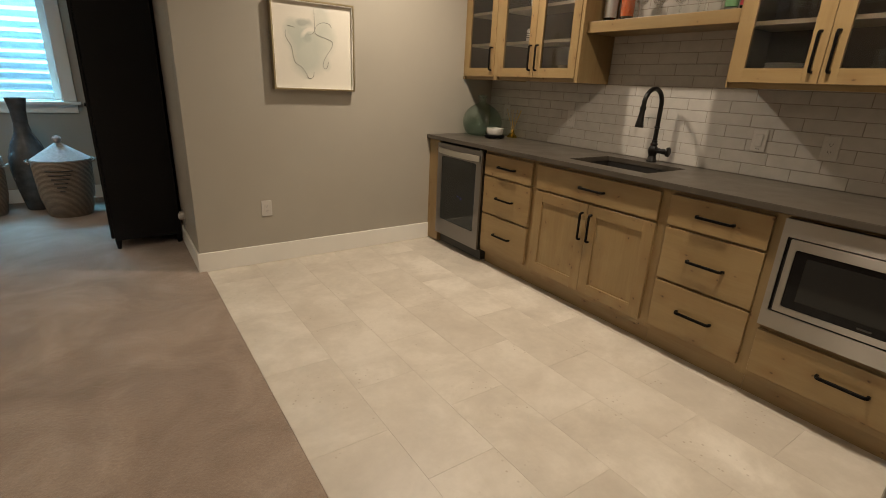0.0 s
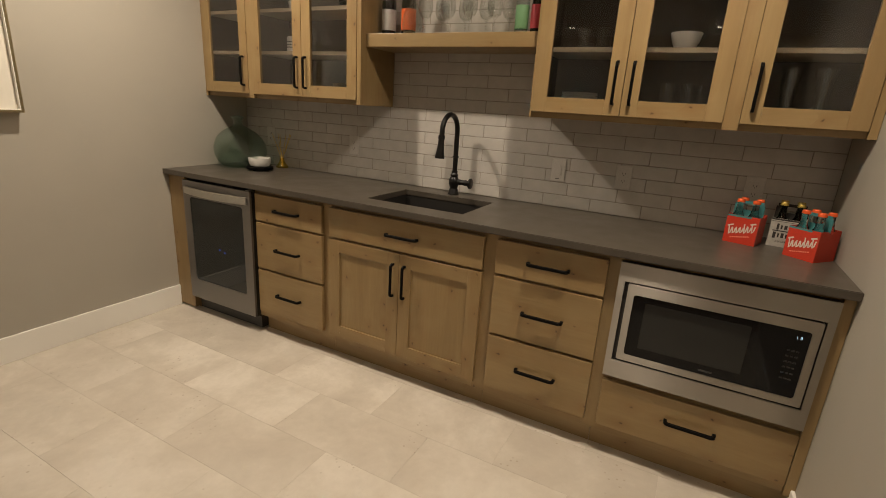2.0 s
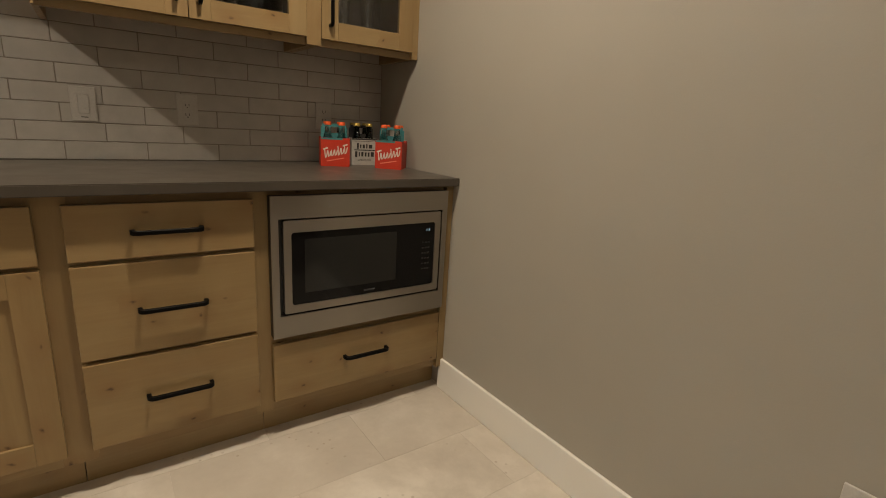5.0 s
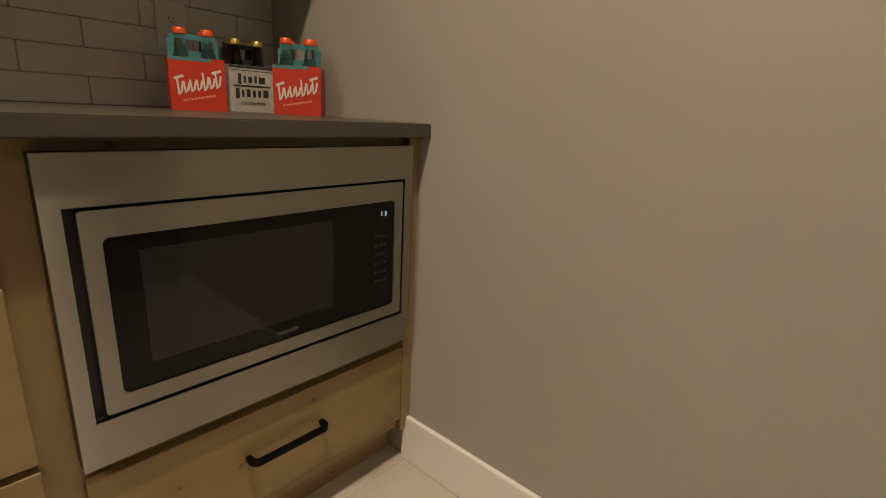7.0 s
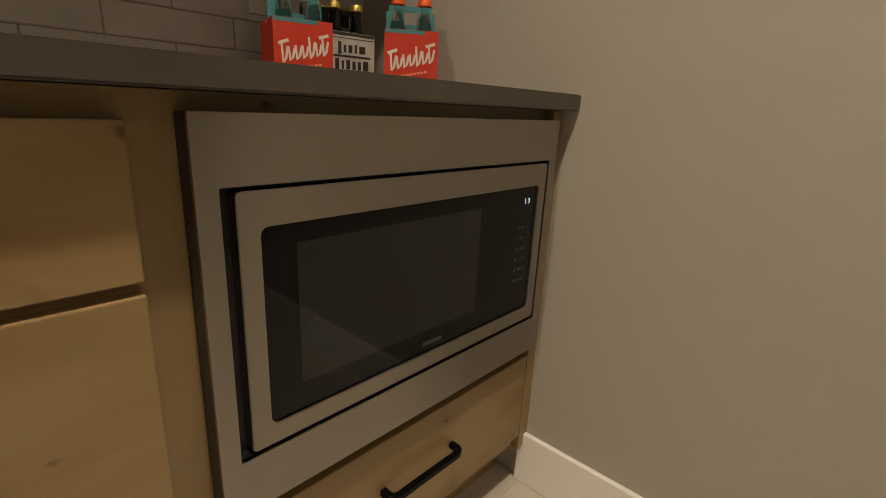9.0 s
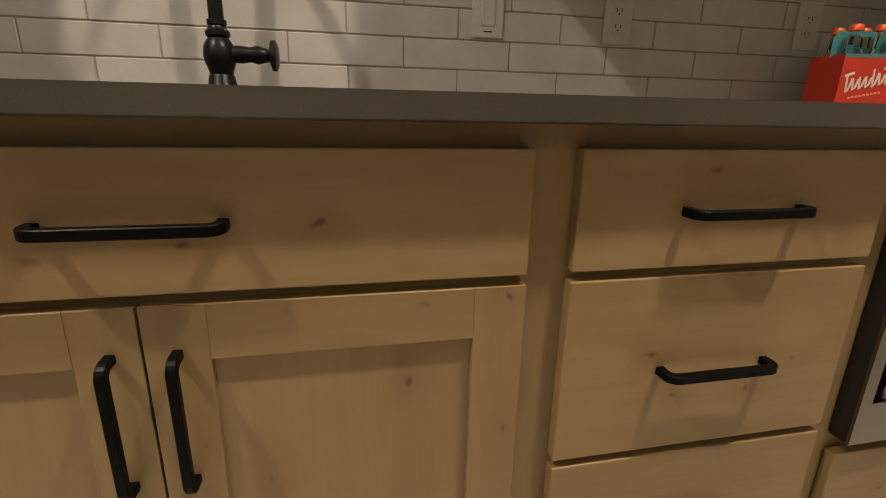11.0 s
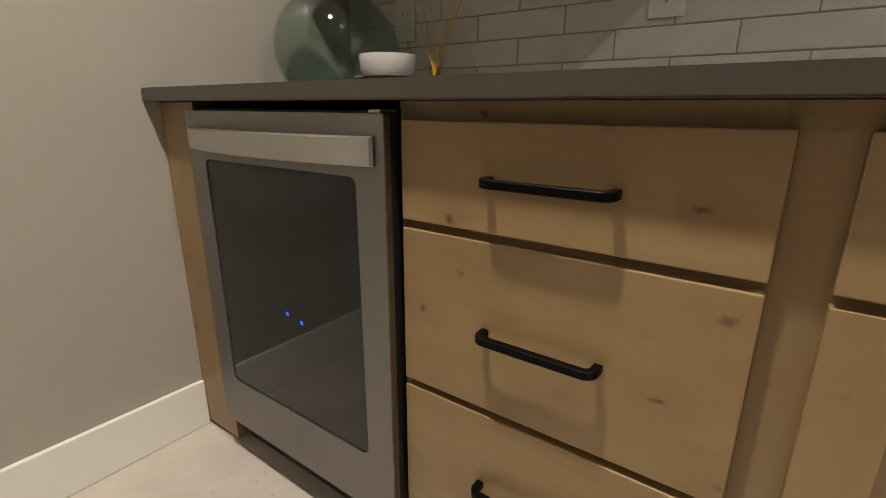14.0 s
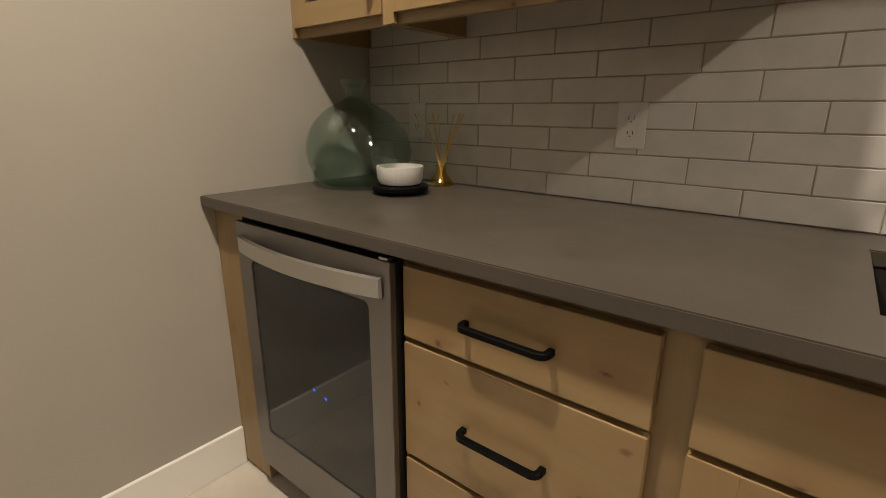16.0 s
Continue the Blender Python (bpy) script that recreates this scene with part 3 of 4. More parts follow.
coolbay = thing("filler_panel", (0, 0, 0), "upright alder filler board beside the beverage cooler", "panel")
part("frame_stile", box(0.0, FX1, 3.384, YL - 0.001, 0.012, ZT, 0.0008), WOOD_V, coolbay)
part("side_panel", box(FX1 + 0.0005, XB - 0.012, 3.384, 3.404, 0.0, ZT), WOOD_V, coolbay)

# counter slab with a cut-out for the sink
SX0, SX1, SY0, SY1 = 0.105, 0.475, 1.535, 2.075
CX0, CZ0, CZ1 = -0.036, 0.885, 0.915


def slab(xs, ys, z0, z1):
    bm = bmesh.new()
    top = {(i, j): bm.verts.new((xs[i], ys[j], z1)) for i in range(4) for j in range(4)}
    bot = {(i, j): bm.verts.new((xs[i], ys[j], z0)) for i in range(4) for j in range(4)}
    for i in range(3):
        for j in range(3):
            if (i, j) == (1, 1):
                continue
            bm.faces.new((top[i, j], top[i + 1, j], top[i + 1, j + 1], top[i, j + 1]))
            bm.faces.new((bot[i, j], bot[i, j + 1], bot[i + 1, j + 1], bot[i + 1, j]))
    ring = [(0, 0), (1, 0), (2, 0), (3, 0), (3, 1), (3, 2), (3, 3), (2, 3), (1, 3), (0, 3), (0, 2), (0, 1)]
    hole = [(1, 1), (2, 1), (2, 2), (1, 2)]
    for loop in (ring, hole):
        for a, b in zip(loop, loop[1:] + loop[:1]):
            bm.faces.new((top[a], bot[a], bot[b], top[b]))
    bmesh.ops.recalc_face_normals(bm, faces=bm.faces[:])
    edges = [e for e in bm.edges if e.calc_face_angle(0) > 1.0 and not all(v.co.x > xs[3] - 0.01 for v in e.verts)]
    bmesh.ops.bevel(bm, geom=edges, offset=min(0.0025, (z1 - z0) * 0.15), segments=2, affect="EDGES")
    return bm


solid("countertop", slab((CX0, SX0, SX1, XB - 0.001), (YR + 0.001, SY0, SY1, YL - 0.001), CZ0, CZ1), QUARTZ, "dark grey-brown matt quartz countertop over the base cabinets", "countertop")

sink = thing("sink", ((SX0 + SX1) / 2, (SY0 + SY1) / 2, CZ0), "black undermount composite sink set in the counter", "sink")
hx, hy_, dp = (SX1 - SX0) / 2 + 0.004, (SY1 - SY0) / 2 + 0.004, 0.19
basin = box(-hx - 0.012, -hx, -hy_ - 0.012, hy_ + 0.012, -dp, -0.0008)
box(hx, hx + 0.012, -hy_ - 0.012, hy_ + 0.012, -dp, -0.0008, bm=basin)
box(-hx, hx, -hy_ - 0.012, -hy_, -dp, -0.0008, bm=basin)
box(-hx, hx, hy_, hy_ + 0.012, -dp, -0.0008, bm=basin)
box(-hx - 0.012, hx + 0.012, -hy_ - 0.012, hy_ + 0.012, -dp - 0.012, -dp, bm=basin)
part("basin", basin, SINKMAT, sink)
part("drain", lathe([(0.0, 0.002), (0.018, 0.002), (0.022, 0.005), (0.04, 0.005), (0.044, 0.0005)], 32), STEEL, sink, "steel drain", True, pose(0.05, 0, -dp))

# ---- faucet ----
fau = thing("faucet", (0.545, 1.806, CZ1), "dark bronze gooseneck faucet with a pull-down spray head", "faucet")
part("base_flange", lathe([(0, 0.0005), (0.031, 0.0005), (0.031, 0.006), (0.027, 0.012), (0.024, 0.03), (0.0215, 0.034)], 32), BRONZE, fau, "", True)
part("body", lathe([(0.0213, 0.0342), (0.024, 0.045), (0.029, 0.058), (0.030, 0.070), (0.028, 0.085), (0.021, 0.097), (0.0185, 0.100), (0.0225, 0.104), (0.0225, 0.111), (0.017, 0.116), (0.0145, 0.125)], 32), BRONZE, fau, "", True)
neck = [(0, 0, 0.125), (0, 0, 0.20), (0, 0, 0.28), (0, 0, 0.345)]
neck += [(-0.088 + 0.088 * math.cos(a), 0, 0.345 + 0.088 * math.sin(a)) for a in [math.radians(9 * k) for k in range(1, 21)]]
neck += [(-0.1765, 0, 0.325)]
part("gooseneck", sweep(neck, 0.0135, 16), BRONZE, fau, "", True)
for zc in (0.127, 0.21):
    part("collar", lathe([(0.0137, zc - 0.006), (0.0175, zc - 0.004), (0.0175, zc + 0.004), (0.0137, zc + 0.006)], 24), BRONZE, fau, "", True)
head = sweep([(-0.1765, 0, 0.330), (-0.178, 0, 0.316), (-0.179, 0, 0.306), (-0.181, 0, 0.285), (-0.185, 0, 0.245), (-0.187, 0, 0.220), (-0.1875, 0, 0.212)], [0.0175, 0.0185, 0.015, 0.0165, 0.0205, 0.0255, 0.0245], 20)
part("spray_head", head, BRONZE, fau, "", True)
part("lever_arm", sweep([(0, -0.018, 0.072), (0, -0.04, 0.072), (0, -0.055, 0.072), (0, -0.07, 0.072), (0, -0.085, 0.072), (0, -0.094, 0.072)], [0.016, 0.0165, 0.014, 0.0175, 0.0135, 0.009], 16), BRONZE, fau, "", True)
part("wheel_knob", sweep([(0, -0.092, 0.072), (0, -0.096, 0.072), (0, -0.104, 0.072), (0, -0.108, 0.072)], [0.02, 0.029, 0.029, 0.020], 20), BRONZE, fau, "", True)

# ---- beverage cooler ----
fy0, fy1, fxf = 2.790, 3.374, -0.026


def ring_plate(outer, hole, r_out, r_in, xa, xb):
    """An upright plate from xa to xb with rounded corners and a rounded opening; outer and hole are (y0, y1, z0, z1)."""
    def loop(bm, b, r):
        y0, y1, z0, z1 = b
        out = []
        for cy, cz, a0 in ((y1 - r, z1 - r, 0), (y0 + r, z1 - r, 90), (y0 + r, z0 + r, 180), (y1 - r, z0 + r, 270)):
            for k in range(7):
                a = math.radians(a0 + 15 * k)
                out.append(bm.verts.new((xa, cy + r * math.cos(a), cz + r * math.sin(a))))
        return [bm.edges.new((p, q)) for p, q in zip(out, out[1:] + out[:1])]
    bm = bmesh.new()
    edges = loop(bm, outer, r_out) + loop(bm, hole, r_in)
    bmesh.ops.triangle_fill(bm, use_beauty=True, edges=edges)
    made = bmesh.ops.extrude_face_region(bm, geom=bm.faces[:])
    bmesh.ops.translate(bm, vec=(xb - xa, 0, 0), verts=[g for g in made["geom"] if isinstance(g, bmesh.types.BMVert)])
    bmesh.ops.recalc_face_normals(bm, faces=bm.faces[:])
    rim = [e for e in bm.edges if all(abs(v.co.x - xa) < 1e-6 for v in e.verts) and e.calc_face_angle(0) > 1.0]
    bmesh.ops.bevel(bm, geom=rim, offset=0.0012, segments=2, affect="EDGES")
    return bm


cool = thing("beverage_cooler", (0, 0, 0), "steel framed under-counter beverage cooler with a smoked glass door", "beverage cooler")
part("body", box(0.012, XB - 0.03, fy0 + 0.008, fy1, 0.09, 0.872, 0.003), BLACKP, cool, "black housing")
part("kick_plate", box(0.03, XB - 0.05, fy0 + 0.012, fy1 - 0.006, 0.012, 0.0895), BLACKP, cool, "black kick plate")
for yy in (fy0 + 0.06, fy1 - 0.05):
    part("foot", lathe([(0, 0), (0.02, 0), (0.02, 0.012), (0, 0.012)], 16), BLACKP, cool, "", False, pose(0.07, yy, 0))
gy0, gy1, gz0, gz1 = 2.856, 3.311, 0.236, 0.767
door = part("door", ring_plate((fy0, fy1, 0.105, 0.866), (gy0, gy1, gz0, gz1), 0.004, 0.016, fxf, -0.012), STEEL_F, cool, "brushed steel door", True)
part("gasket", box(-0.0118, 0.0110, fy0 + 0.001, fy1 - 0.001, 0.106, 0.865, 0.002), BLACKP, door, "black door seal")
part("pane", box(fxf + 0.003, -0.0122, gy0 - 0.002, gy1 + 0.002, gz0 - 0.002, gz1 + 0.002), COOLGLASS, door, "dark smoked glass")
part("hinge", box(fxf + 0.004, 0.02, fy0 + 0.01, fy0 + 0.035, 0.8665, 0.872, 0.001), STEEL_H, cool, "steel hinge")
hb = bmesh.new()
hn, hl = 20, []
for k in range(hn + 1):
    u = k / hn
    y = 2.811 + 0.536 * u
    bow = 0.006 + 0.034 * math.sin(math.pi * u) ** 0.8
    ring = [(fxf - bow - 0.006, 0.790), (fxf - bow - 0.006, 0.830), (fxf - bow + 0.003, 0.833), (fxf - bow + 0.003, 0.787)]
    hl.append([hb.verts.new((a, y, b)) for a, b in ring])
for a, b in zip(hl, hl[1:]):
    for k in range(4):
        hb.faces.new((a[k], a[(k + 1) % 4], b[(k + 1) % 4], b[k]))
hb.faces.new(hl[0][::-1])
hb.faces.new(hl[-1])
for yy in (2.826, 3.332):
    box(fxf - 0.012, fxf - 0.0003, yy - 0.010, yy + 0.010, 0.797, 0.826, 0.002, bm=hb)
bmesh.ops.recalc_face_normals(hb, faces=hb.faces[:])
part("handle", hb, STEEL_H, door, "bowed flat steel handle", True)
for yy, zz in ((3.075, 0.470), (3.03, 0.462)):
    part("display_digit", box(fxf + 0.0022, fxf + 0.0028, yy - 0.0036, yy - 0.0010, zz - 0.0036, zz + 0.0036), BLUE_LED, door, "blue glowing digit")
    part("display_digit", box(fxf + 0.0022, fxf + 0.0028, yy + 0.0010, yy + 0.0036, zz - 0.0036, zz + 0.0036), BLUE_LED, door, "blue glowing digit")

# ---- built-in microwave ----
mw = thing("microwave", (0, 0, 0), "built-in stainless steel microwave with a black glass door", "microwave")
my0, my1, mz0, mz1 = 0.124, 0.801, 0.386, 0.866
ky0, ky1, kz0, kz1 = 0.148, 0.777, 0.463, 0.792   # opening in the trim
part("body", box(0.012, 0.45, my0 + 0.02, my1 - 0.02, 0.402, 0.858), BLACKP, mw, "black housing")


def plate(ys, zs, xa, xb):
    """An upright plate with a rectangular hole, from xa to xb."""
    bm = slab(ys, zs, -xb, -xa)
    bm.transform(Matrix(((0, 0, -1, 0), (1, 0, 0, 0), (0, 1, 0, 0), (0, 0, 0, 1))))
    bmesh.ops.recalc_face_normals(bm, faces=bm.faces[:])
    return bm


part("trim_kit", plate((my0, ky0, ky1, my1), (mz0, kz0, kz1, mz1), -0.016, -0.0105), STEEL, mw, "brushed steel surround")
part("trim_sleeve", plate((my0 + 0.001, ky0 - 0.0005, ky1 + 0.0005, my1 - 0.001), (mz0 + 0.001, kz0 - 0.0005, kz1 + 0.0005, mz1 - 0.001), -0.0103, 0.0198), BLACKP, mw, "black sleeve")
part("gap", box(0.004, 0.0115, ky0, ky1, kz0, kz1), BLACKP, mw, "black recess")
ay0, ay1, az0, az1 = 0.153, 0.762, 0.469, 0.787
g0, g1, g2, g3 = 0.178, 0.7365, 0.497, 0.746
frame_bm = ring_plate((ay0, ay1, az0, az1), (g0, g1, g2, g3), 0.006, 0.010, -0.0165, 0.0035)
mdoor = part("door", frame_bm, STEEL, mw, "brushed steel door frame")
gl = box(-0.0125, 0.002, g0 - 0.001, g1 + 0.001, g2 - 0.001, g3 + 0.001)
part("door_glass", gl, GLASSBLACK, mdoor, "black glass")
part("window", box(-0.0130, -0.0126, 0.345, 0.692, 0.535, 0.721), SMOKED, mdoor, "dark viewing window")
bars = bmesh.new()
for r in range(6):
    for c in range(3):
        box(-0.0130, -0.0126, 0.198 + 0.013 * c, 0.207 + 0.013 * c, 0.560 + 0.021 * r, 0.566 + 0.021 * r, bm=bars)
part("key_pad", bars, plain("faint_keys", (0.016, 0.016, 0.016), 0.3), mdoor, "faint printed keys")
part("badge", box(-0.0130, -0.0126, 0.43, 0.475, 0.508, 0.515, 0.0), plain("badge_grey", (0.07, 0.07, 0.07), 0.3, 0.5), mdoor, "small grey maker's badge")


def text_mesh(body, size, shear=0.0):
    cu = bpy.data.curves.new("lettering", "FONT")
    cu.body, cu.size, cu.align_x, cu.align_y, cu.extrude, cu.shear = body, size, "CENTER", "CENTER", 0.0002, shear
    ob = bpy.data.objects.new("lettering", cu)
    scene.collection.objects.link(ob)
    bpy.context.view_layer.update()
    me = bpy.data.meshes.new_from_object(ob.evaluated_get(bpy.context.evaluated_depsgraph_get()))
    bpy.data.objects.remove(ob)
    bpy.data.curves.remove(cu)
    return me


def lettering(body, size, material, parent, m, label=""):
    """Words facing -x when m is a plain translation."""
    me = text_mesh(body, size)
    me.materials.clear()
    me.materials.append(material)
    ob = new("lettering", me)
    ob.parent = parent
    ob.matrix_basis = m @ pose(0, 0, 0, 90, 0, -90)
    return tagged(ob, label) if label else ob


lettering("1 3", 0.0145, CLOCK_LED, mdoor, pose(-0.0132, 0.208, 0.718), "pale blue glowing clock digits")


# ---- wall cabinets ----
UX = 0.31                     # door face
UZ0, UZ1 = 1.366, 2.34


def wall_cabinet(y0, y1, doors, stiles, label, shelves):
    """doors: (y0, y1, handle y). Open carcass behind glazed doors."""
    t = thing("wall_cabinet", (0, 0, 0), label, "cabinet", "wall cabinets")
    x0 = UX + 0.0205
    part("side_panel", box(x0, XB - 0.0022, y0, y0 + 0.018, UZ0, UZ1, 0.001), WOOD_V, t)
    part("side_panel", box(x0, XB - 0.0022, y1 - 0.018, y1, UZ0, UZ1, 0.001), WOOD_V, t)
    part("top_panel", box(x0, XB - 0.0022, y0 + 0.0183, y1 - 0.0183, UZ1 - 0.018, UZ1), WOOD_H, t)
    part("bottom_panel", box(x0, XB - 0.0022, y0 + 0.0183, y1 - 0.0183, UZ0 + 0.062, UZ0 + 0.08), WOOD_H, t)
    # back and added thin side sheets carry the inner shade as dark colour
    part("back_panel", box(XB - 0.008, XB - 0.0008, y0 + 0.0183, y1 - 0.0183, UZ0 + 0.0803, UZ1 - 0.0183), INSIDE_SHADE, t, "inside back coloured dark for shade")
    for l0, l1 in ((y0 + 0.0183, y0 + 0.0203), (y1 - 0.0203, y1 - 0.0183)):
        part("shade_lining", box(x0 + 0.002, XB - 0.0085, l0, l1, UZ0 + 0.0803, UZ1 - 0.0183), INSIDE_SHADE, t, "added inner side sheet coloured dark for shade")
    part("frame_rail", box(x0 - 0.0003, x0 + 0.018, y0 + 0.0183, y1 - 0.0183, UZ0, UZ0 + 0.0615), WOOD_H, t)
    for s0, s1 in stiles:
        part("frame_stile", box(UX + 0.004, x0 - 0.0006, s0, s1, UZ0, UZ1, 0.0008), WOOD_V, t)
    for z in shelves:
        part("shelf", box(UX + 0.03, XB - 0.0085, y0 + 0.0206, y1 - 0.0206, z - 0.019, z), SHELF_IN, t)
    for d0, d1, hy in doors:
        shaker_door(t, d0, d1, UZ0 + 0.026, UZ1 - 0.02, 0.064, hy, 1.522, x=UX, glazed=True, me=HANDLE_S)
    return t


LSH, RSH = (1.640, 1.868, 2.10), (1.664, 1.93)
wall_cabinet(3.117, YL - 0.001, [(3.140, 3.525, 3.172)], [(3.5265, YL - 0.0013)], "knotty alder wall cabinet with one glazed door", LSH)
wall_cabinet(2.288, 3.116, [(2.704, 3.097, 2.735), (2.316, 2.701, 2.670)], [(2.2883, 2.3145), (3.0985, 3.1385)], "knotty alder wall cabinet with a pair of glazed doors", LSH)
wall_cabinet(0.532, 1.335, [(0.946, 1.326, 0.978), (0.563, 0.943, 0.911)], [(0.5075, 0.5615), (1.3275, 1.3347)], "knotty alder wall cabinet with paired glazed doors beside the shelf", RSH)
wall_cabinet(YR + 0.001, 0.531, [(0.118, 0.506, 0.475)], [(YR + 0.0013, 0.1165)], "knotty alder wall cabinet with one glazed door against the side wall", RSH)
solid("floating_shelf", box(0.352, XB - 0.0022, 1.3355, 2.2875, 1.666, 1.731, 0.0025, 2), WOOD_H, "thick knotty alder floating shelf between the wall cabinets", "shelf")


# ---- outlets and switches ----
def wall_plate(kind, m, group=""):
    """A white plate on the plane x = 0, facing -x."""
    names = {"outlet": ("wall_outlet", "white duplex wall outlet", "outlet"), "switch": ("light_switch", "white rocker light switch", "switch"), "blank": ("wall_outlet", "white wall outlet plate", "outlet")}
    nm, label, cat = names[kind]
    t = new(nm)
    tagged(t, label + group, cat, "wall plates")
    t.matrix_basis = m
    part("cover_plate", box(-0.006, -0.0002, -0.037, 0.037, -0.058, 0.058, 0.0025, 2), PLATE, t)
    if kind == "switch":
        part("rocker", box(-0.009, -0.0061, -0.0165, 0.0165, -0.033, 0.033, 0.002), PLATE, t)
        part("slot", box(-0.0066, -0.0062, -0.01, 0.01, -0.046, -0.043), SLOT, t)
    else:
        part("insert", box(-0.0075, -0.0061, -0.0165, 0.0165, -0.033, 0.033, 0.0005), PLATE, t)
        for dz in (-0.018, 0.018):
            part("slot", box(-0.0079, -0.0076, -0.0075, -0.0055, dz - 0.004, dz + 0.005), SLOT, t)
            part("slot", box(-0.0079, -0.0076, 0.0055, 0.0075, dz - 0.004, dz + 0.005), SLOT, t)
            part("slot", box(-0.0079, -0.0076, -0.002, 0.002, dz - 0.010, dz - 0.0065), SLOT, t)
    return t


wall_plate("switch", pose(XB, 1.248, 1.108), " on the backsplash")
wall_plate("outlet", pose(XB, 0.925, 1.108), " on the backsplash")
wall_plate("outlet", pose(XB, 0.378, 1.118), " on the backsplash")
wall_plate("outlet", pose(XB, 2.572, 1.117), " on the backsplash")
wall_plate("outlet", pose(XB, 3.300, 1.118), " on the backsplash")
wall_plate("outlet", pose(-1.394, YL, 0.412, 0, 0, 90), " low on the painted wall")
wall_plate("outlet", pose(-1.375, YR, 0.430, 0, 0, -90), " low on the painted wall")

# ---- framed picture ----
px, pz, pw, ph = -1.000, 1.525, 0.582, 0.572
pic = thing("framed_picture", (px, YL - 0.002, pz), "abstract blue-green watercolour in a thin brass frame", "picture")
for nm, b in (("frame_side", (-pw / 2, -pw / 2 + 0.012, -ph / 2, ph / 2)), ("frame_side", (pw / 2 - 0.012, pw / 2, -ph / 2, ph / 2)), ("frame_side", (-pw / 2 + 0.0122, pw / 2 - 0.0122, -ph / 2, -ph / 2 + 0.012)), ("frame_side", (-pw / 2 + 0.0122, pw / 2 - 0.0122, ph / 2 - 0.012, ph / 2))):
    part(nm, box(b[0], b[1], -0.052, 0, b[2], b[3], 0.0015), GOLD, pic)
part("sheet", box(-pw / 2 + 0.0123, pw / 2 - 0.0123, -0.030, -0.02, -ph / 2 + 0.0123, ph / 2 - 0.0123), ART, pic, "cream sheet with a soft wash")
GREYINK = plain("grey_ink_line", (0.20, 0.20, 0.175), 0.7)
for nm, b in (("liner", (-pw / 2 + 0.0123, -pw / 2 + 0.0153, -ph / 2 + 0.0123, ph / 2 - 0.0123)), ("liner", (pw / 2 - 0.0153, pw / 2 - 0.0123, -ph / 2 + 0.0123, ph / 2 - 0.0123)), ("liner", (-pw / 2 + 0.0155, pw / 2 - 0.0155, -ph / 2 + 0.0123, -ph / 2 + 0.0153)), ("liner", (-pw / 2 + 0.0155, pw / 2 - 0.0155, ph / 2 - 0.0153, ph / 2 - 0.0123))):
    part(nm, box(b[0], b[1], -0.050, -0.0302, b[2], b[3]), WHITE, pic, "cream inner edge")
strands = [[(0.009, 0.238), (0.009, 0.165), (0.009, 0.100), (0.026, 0.077), (0.060, 0.066), (0.090, 0.058), (0.128, 0.045), (0.135, 0.027), (0.127, 0.002), (0.097, -0.040), (0.068, -0.086), (0.062, -0.122), (0.075, -0.140), (0.092, -0.125), (0.100, -0.094)],
           [(0.009, 0.100), (0.020, 0.130), (0.040, 0.147), (0.072, 0.158), (0.105, 0.155), (0.122, 0.145), (0.129, 0.130)],
           [(0.009, 0.100), (-0.018, 0.077), (-0.040, 0.072)],
           [(-0.178, 0.121), (-0.150, 0.116), (-0.130, 0.112)],
           [(-0.192, 0.090), (-0.194, 0.060), (-0.186, 0.038), (-0.158, -0.006), (-0.150, -0.052), (-0.142, -0.092), (-0.132, -0.112), (-0.090, -0.138), (-0.064, -0.172), (-0.052, -0.198), (-0.036, -0.208), (-0.014, -0.196), (-0.007, -0.165)]]


def eased(pts, n=6):
    """A smooth line through the points."""
    v = [Vector((a, 0, c)) for a, c in pts]
    out = []
    for i in range(len(v) - 1):
        p0, p1, p2, p3 = v[max(i - 1, 0)], v[i], v[i + 1], v[min(i + 2, len(v) - 1)]
        for k in range(n):
            u = k / n
            out.append(0.5 * ((2 * p1) + (p2 - p0) * u + (2 * p0 - 5 * p1 + 4 * p2 - p3) * u * u + (3 * p1 - p0 - 3 * p2 + p3) * u ** 3))
    return out + [v[-1]]


for strand in strands:
    part("ink_line", sweep([(p.x, -0.0305, p.z) for p in eased(strand)], 0.0021, 6, squash=0.4), GREYINK, pic, "thin grey drawn line")

# ---- things on the counter ----
def shell_profile(outer, wall):
    inner = [(max(r - wall, 0.0), z + (wall if i == 0 else 0)) for i, (r, z) in enumerate(outer)]
    return [(0.0, outer[0][1])] + outer + inner[::-1] + [(0.0, outer[0][1] + wall)]


vase_prof = [(0.085, 0.0), (0.112, 0.008), (0.140, 0.035), (0.157, 0.075), (0.162, 0.112), (0.158, 0.145), (0.146, 0.178), (0.127, 0.208), (0.100, 0.235), (0.068, 0.256), (0.041, 0.268), (0.029, 0.280), (0.027, 0.304), (0.031, 0.313), (0.038, 0.318), (0.039, 0.328), (0.035, 0.335)]
vb = lathe(shell_profile(vase_prof, 0.0055), 56)
for v in vb.verts:
    low = min(1, v.co.z * 5) * max(0.0, 1 - v.co.z / 0.29)
    v.co.x += 0.010 * math.sin(9 * v.co.z + 1.0) * min(1, v.co.z * 5)
    v.co.y += -0.016 * low * math.cos(12 * v.co.z)
    v.co.y *= 1.0 + 0.03 * math.sin(14 * v.co.z)
solid("demijohn_vase", vb, GREENGLASS, "lopsided pale green glass vase with a short neck on the counter", "vase", "", True, pose(0.405, 3.362, CZ1 + 0.0005) @ Matrix.Diagonal((1.03, 1.03, 0.98, 1)))

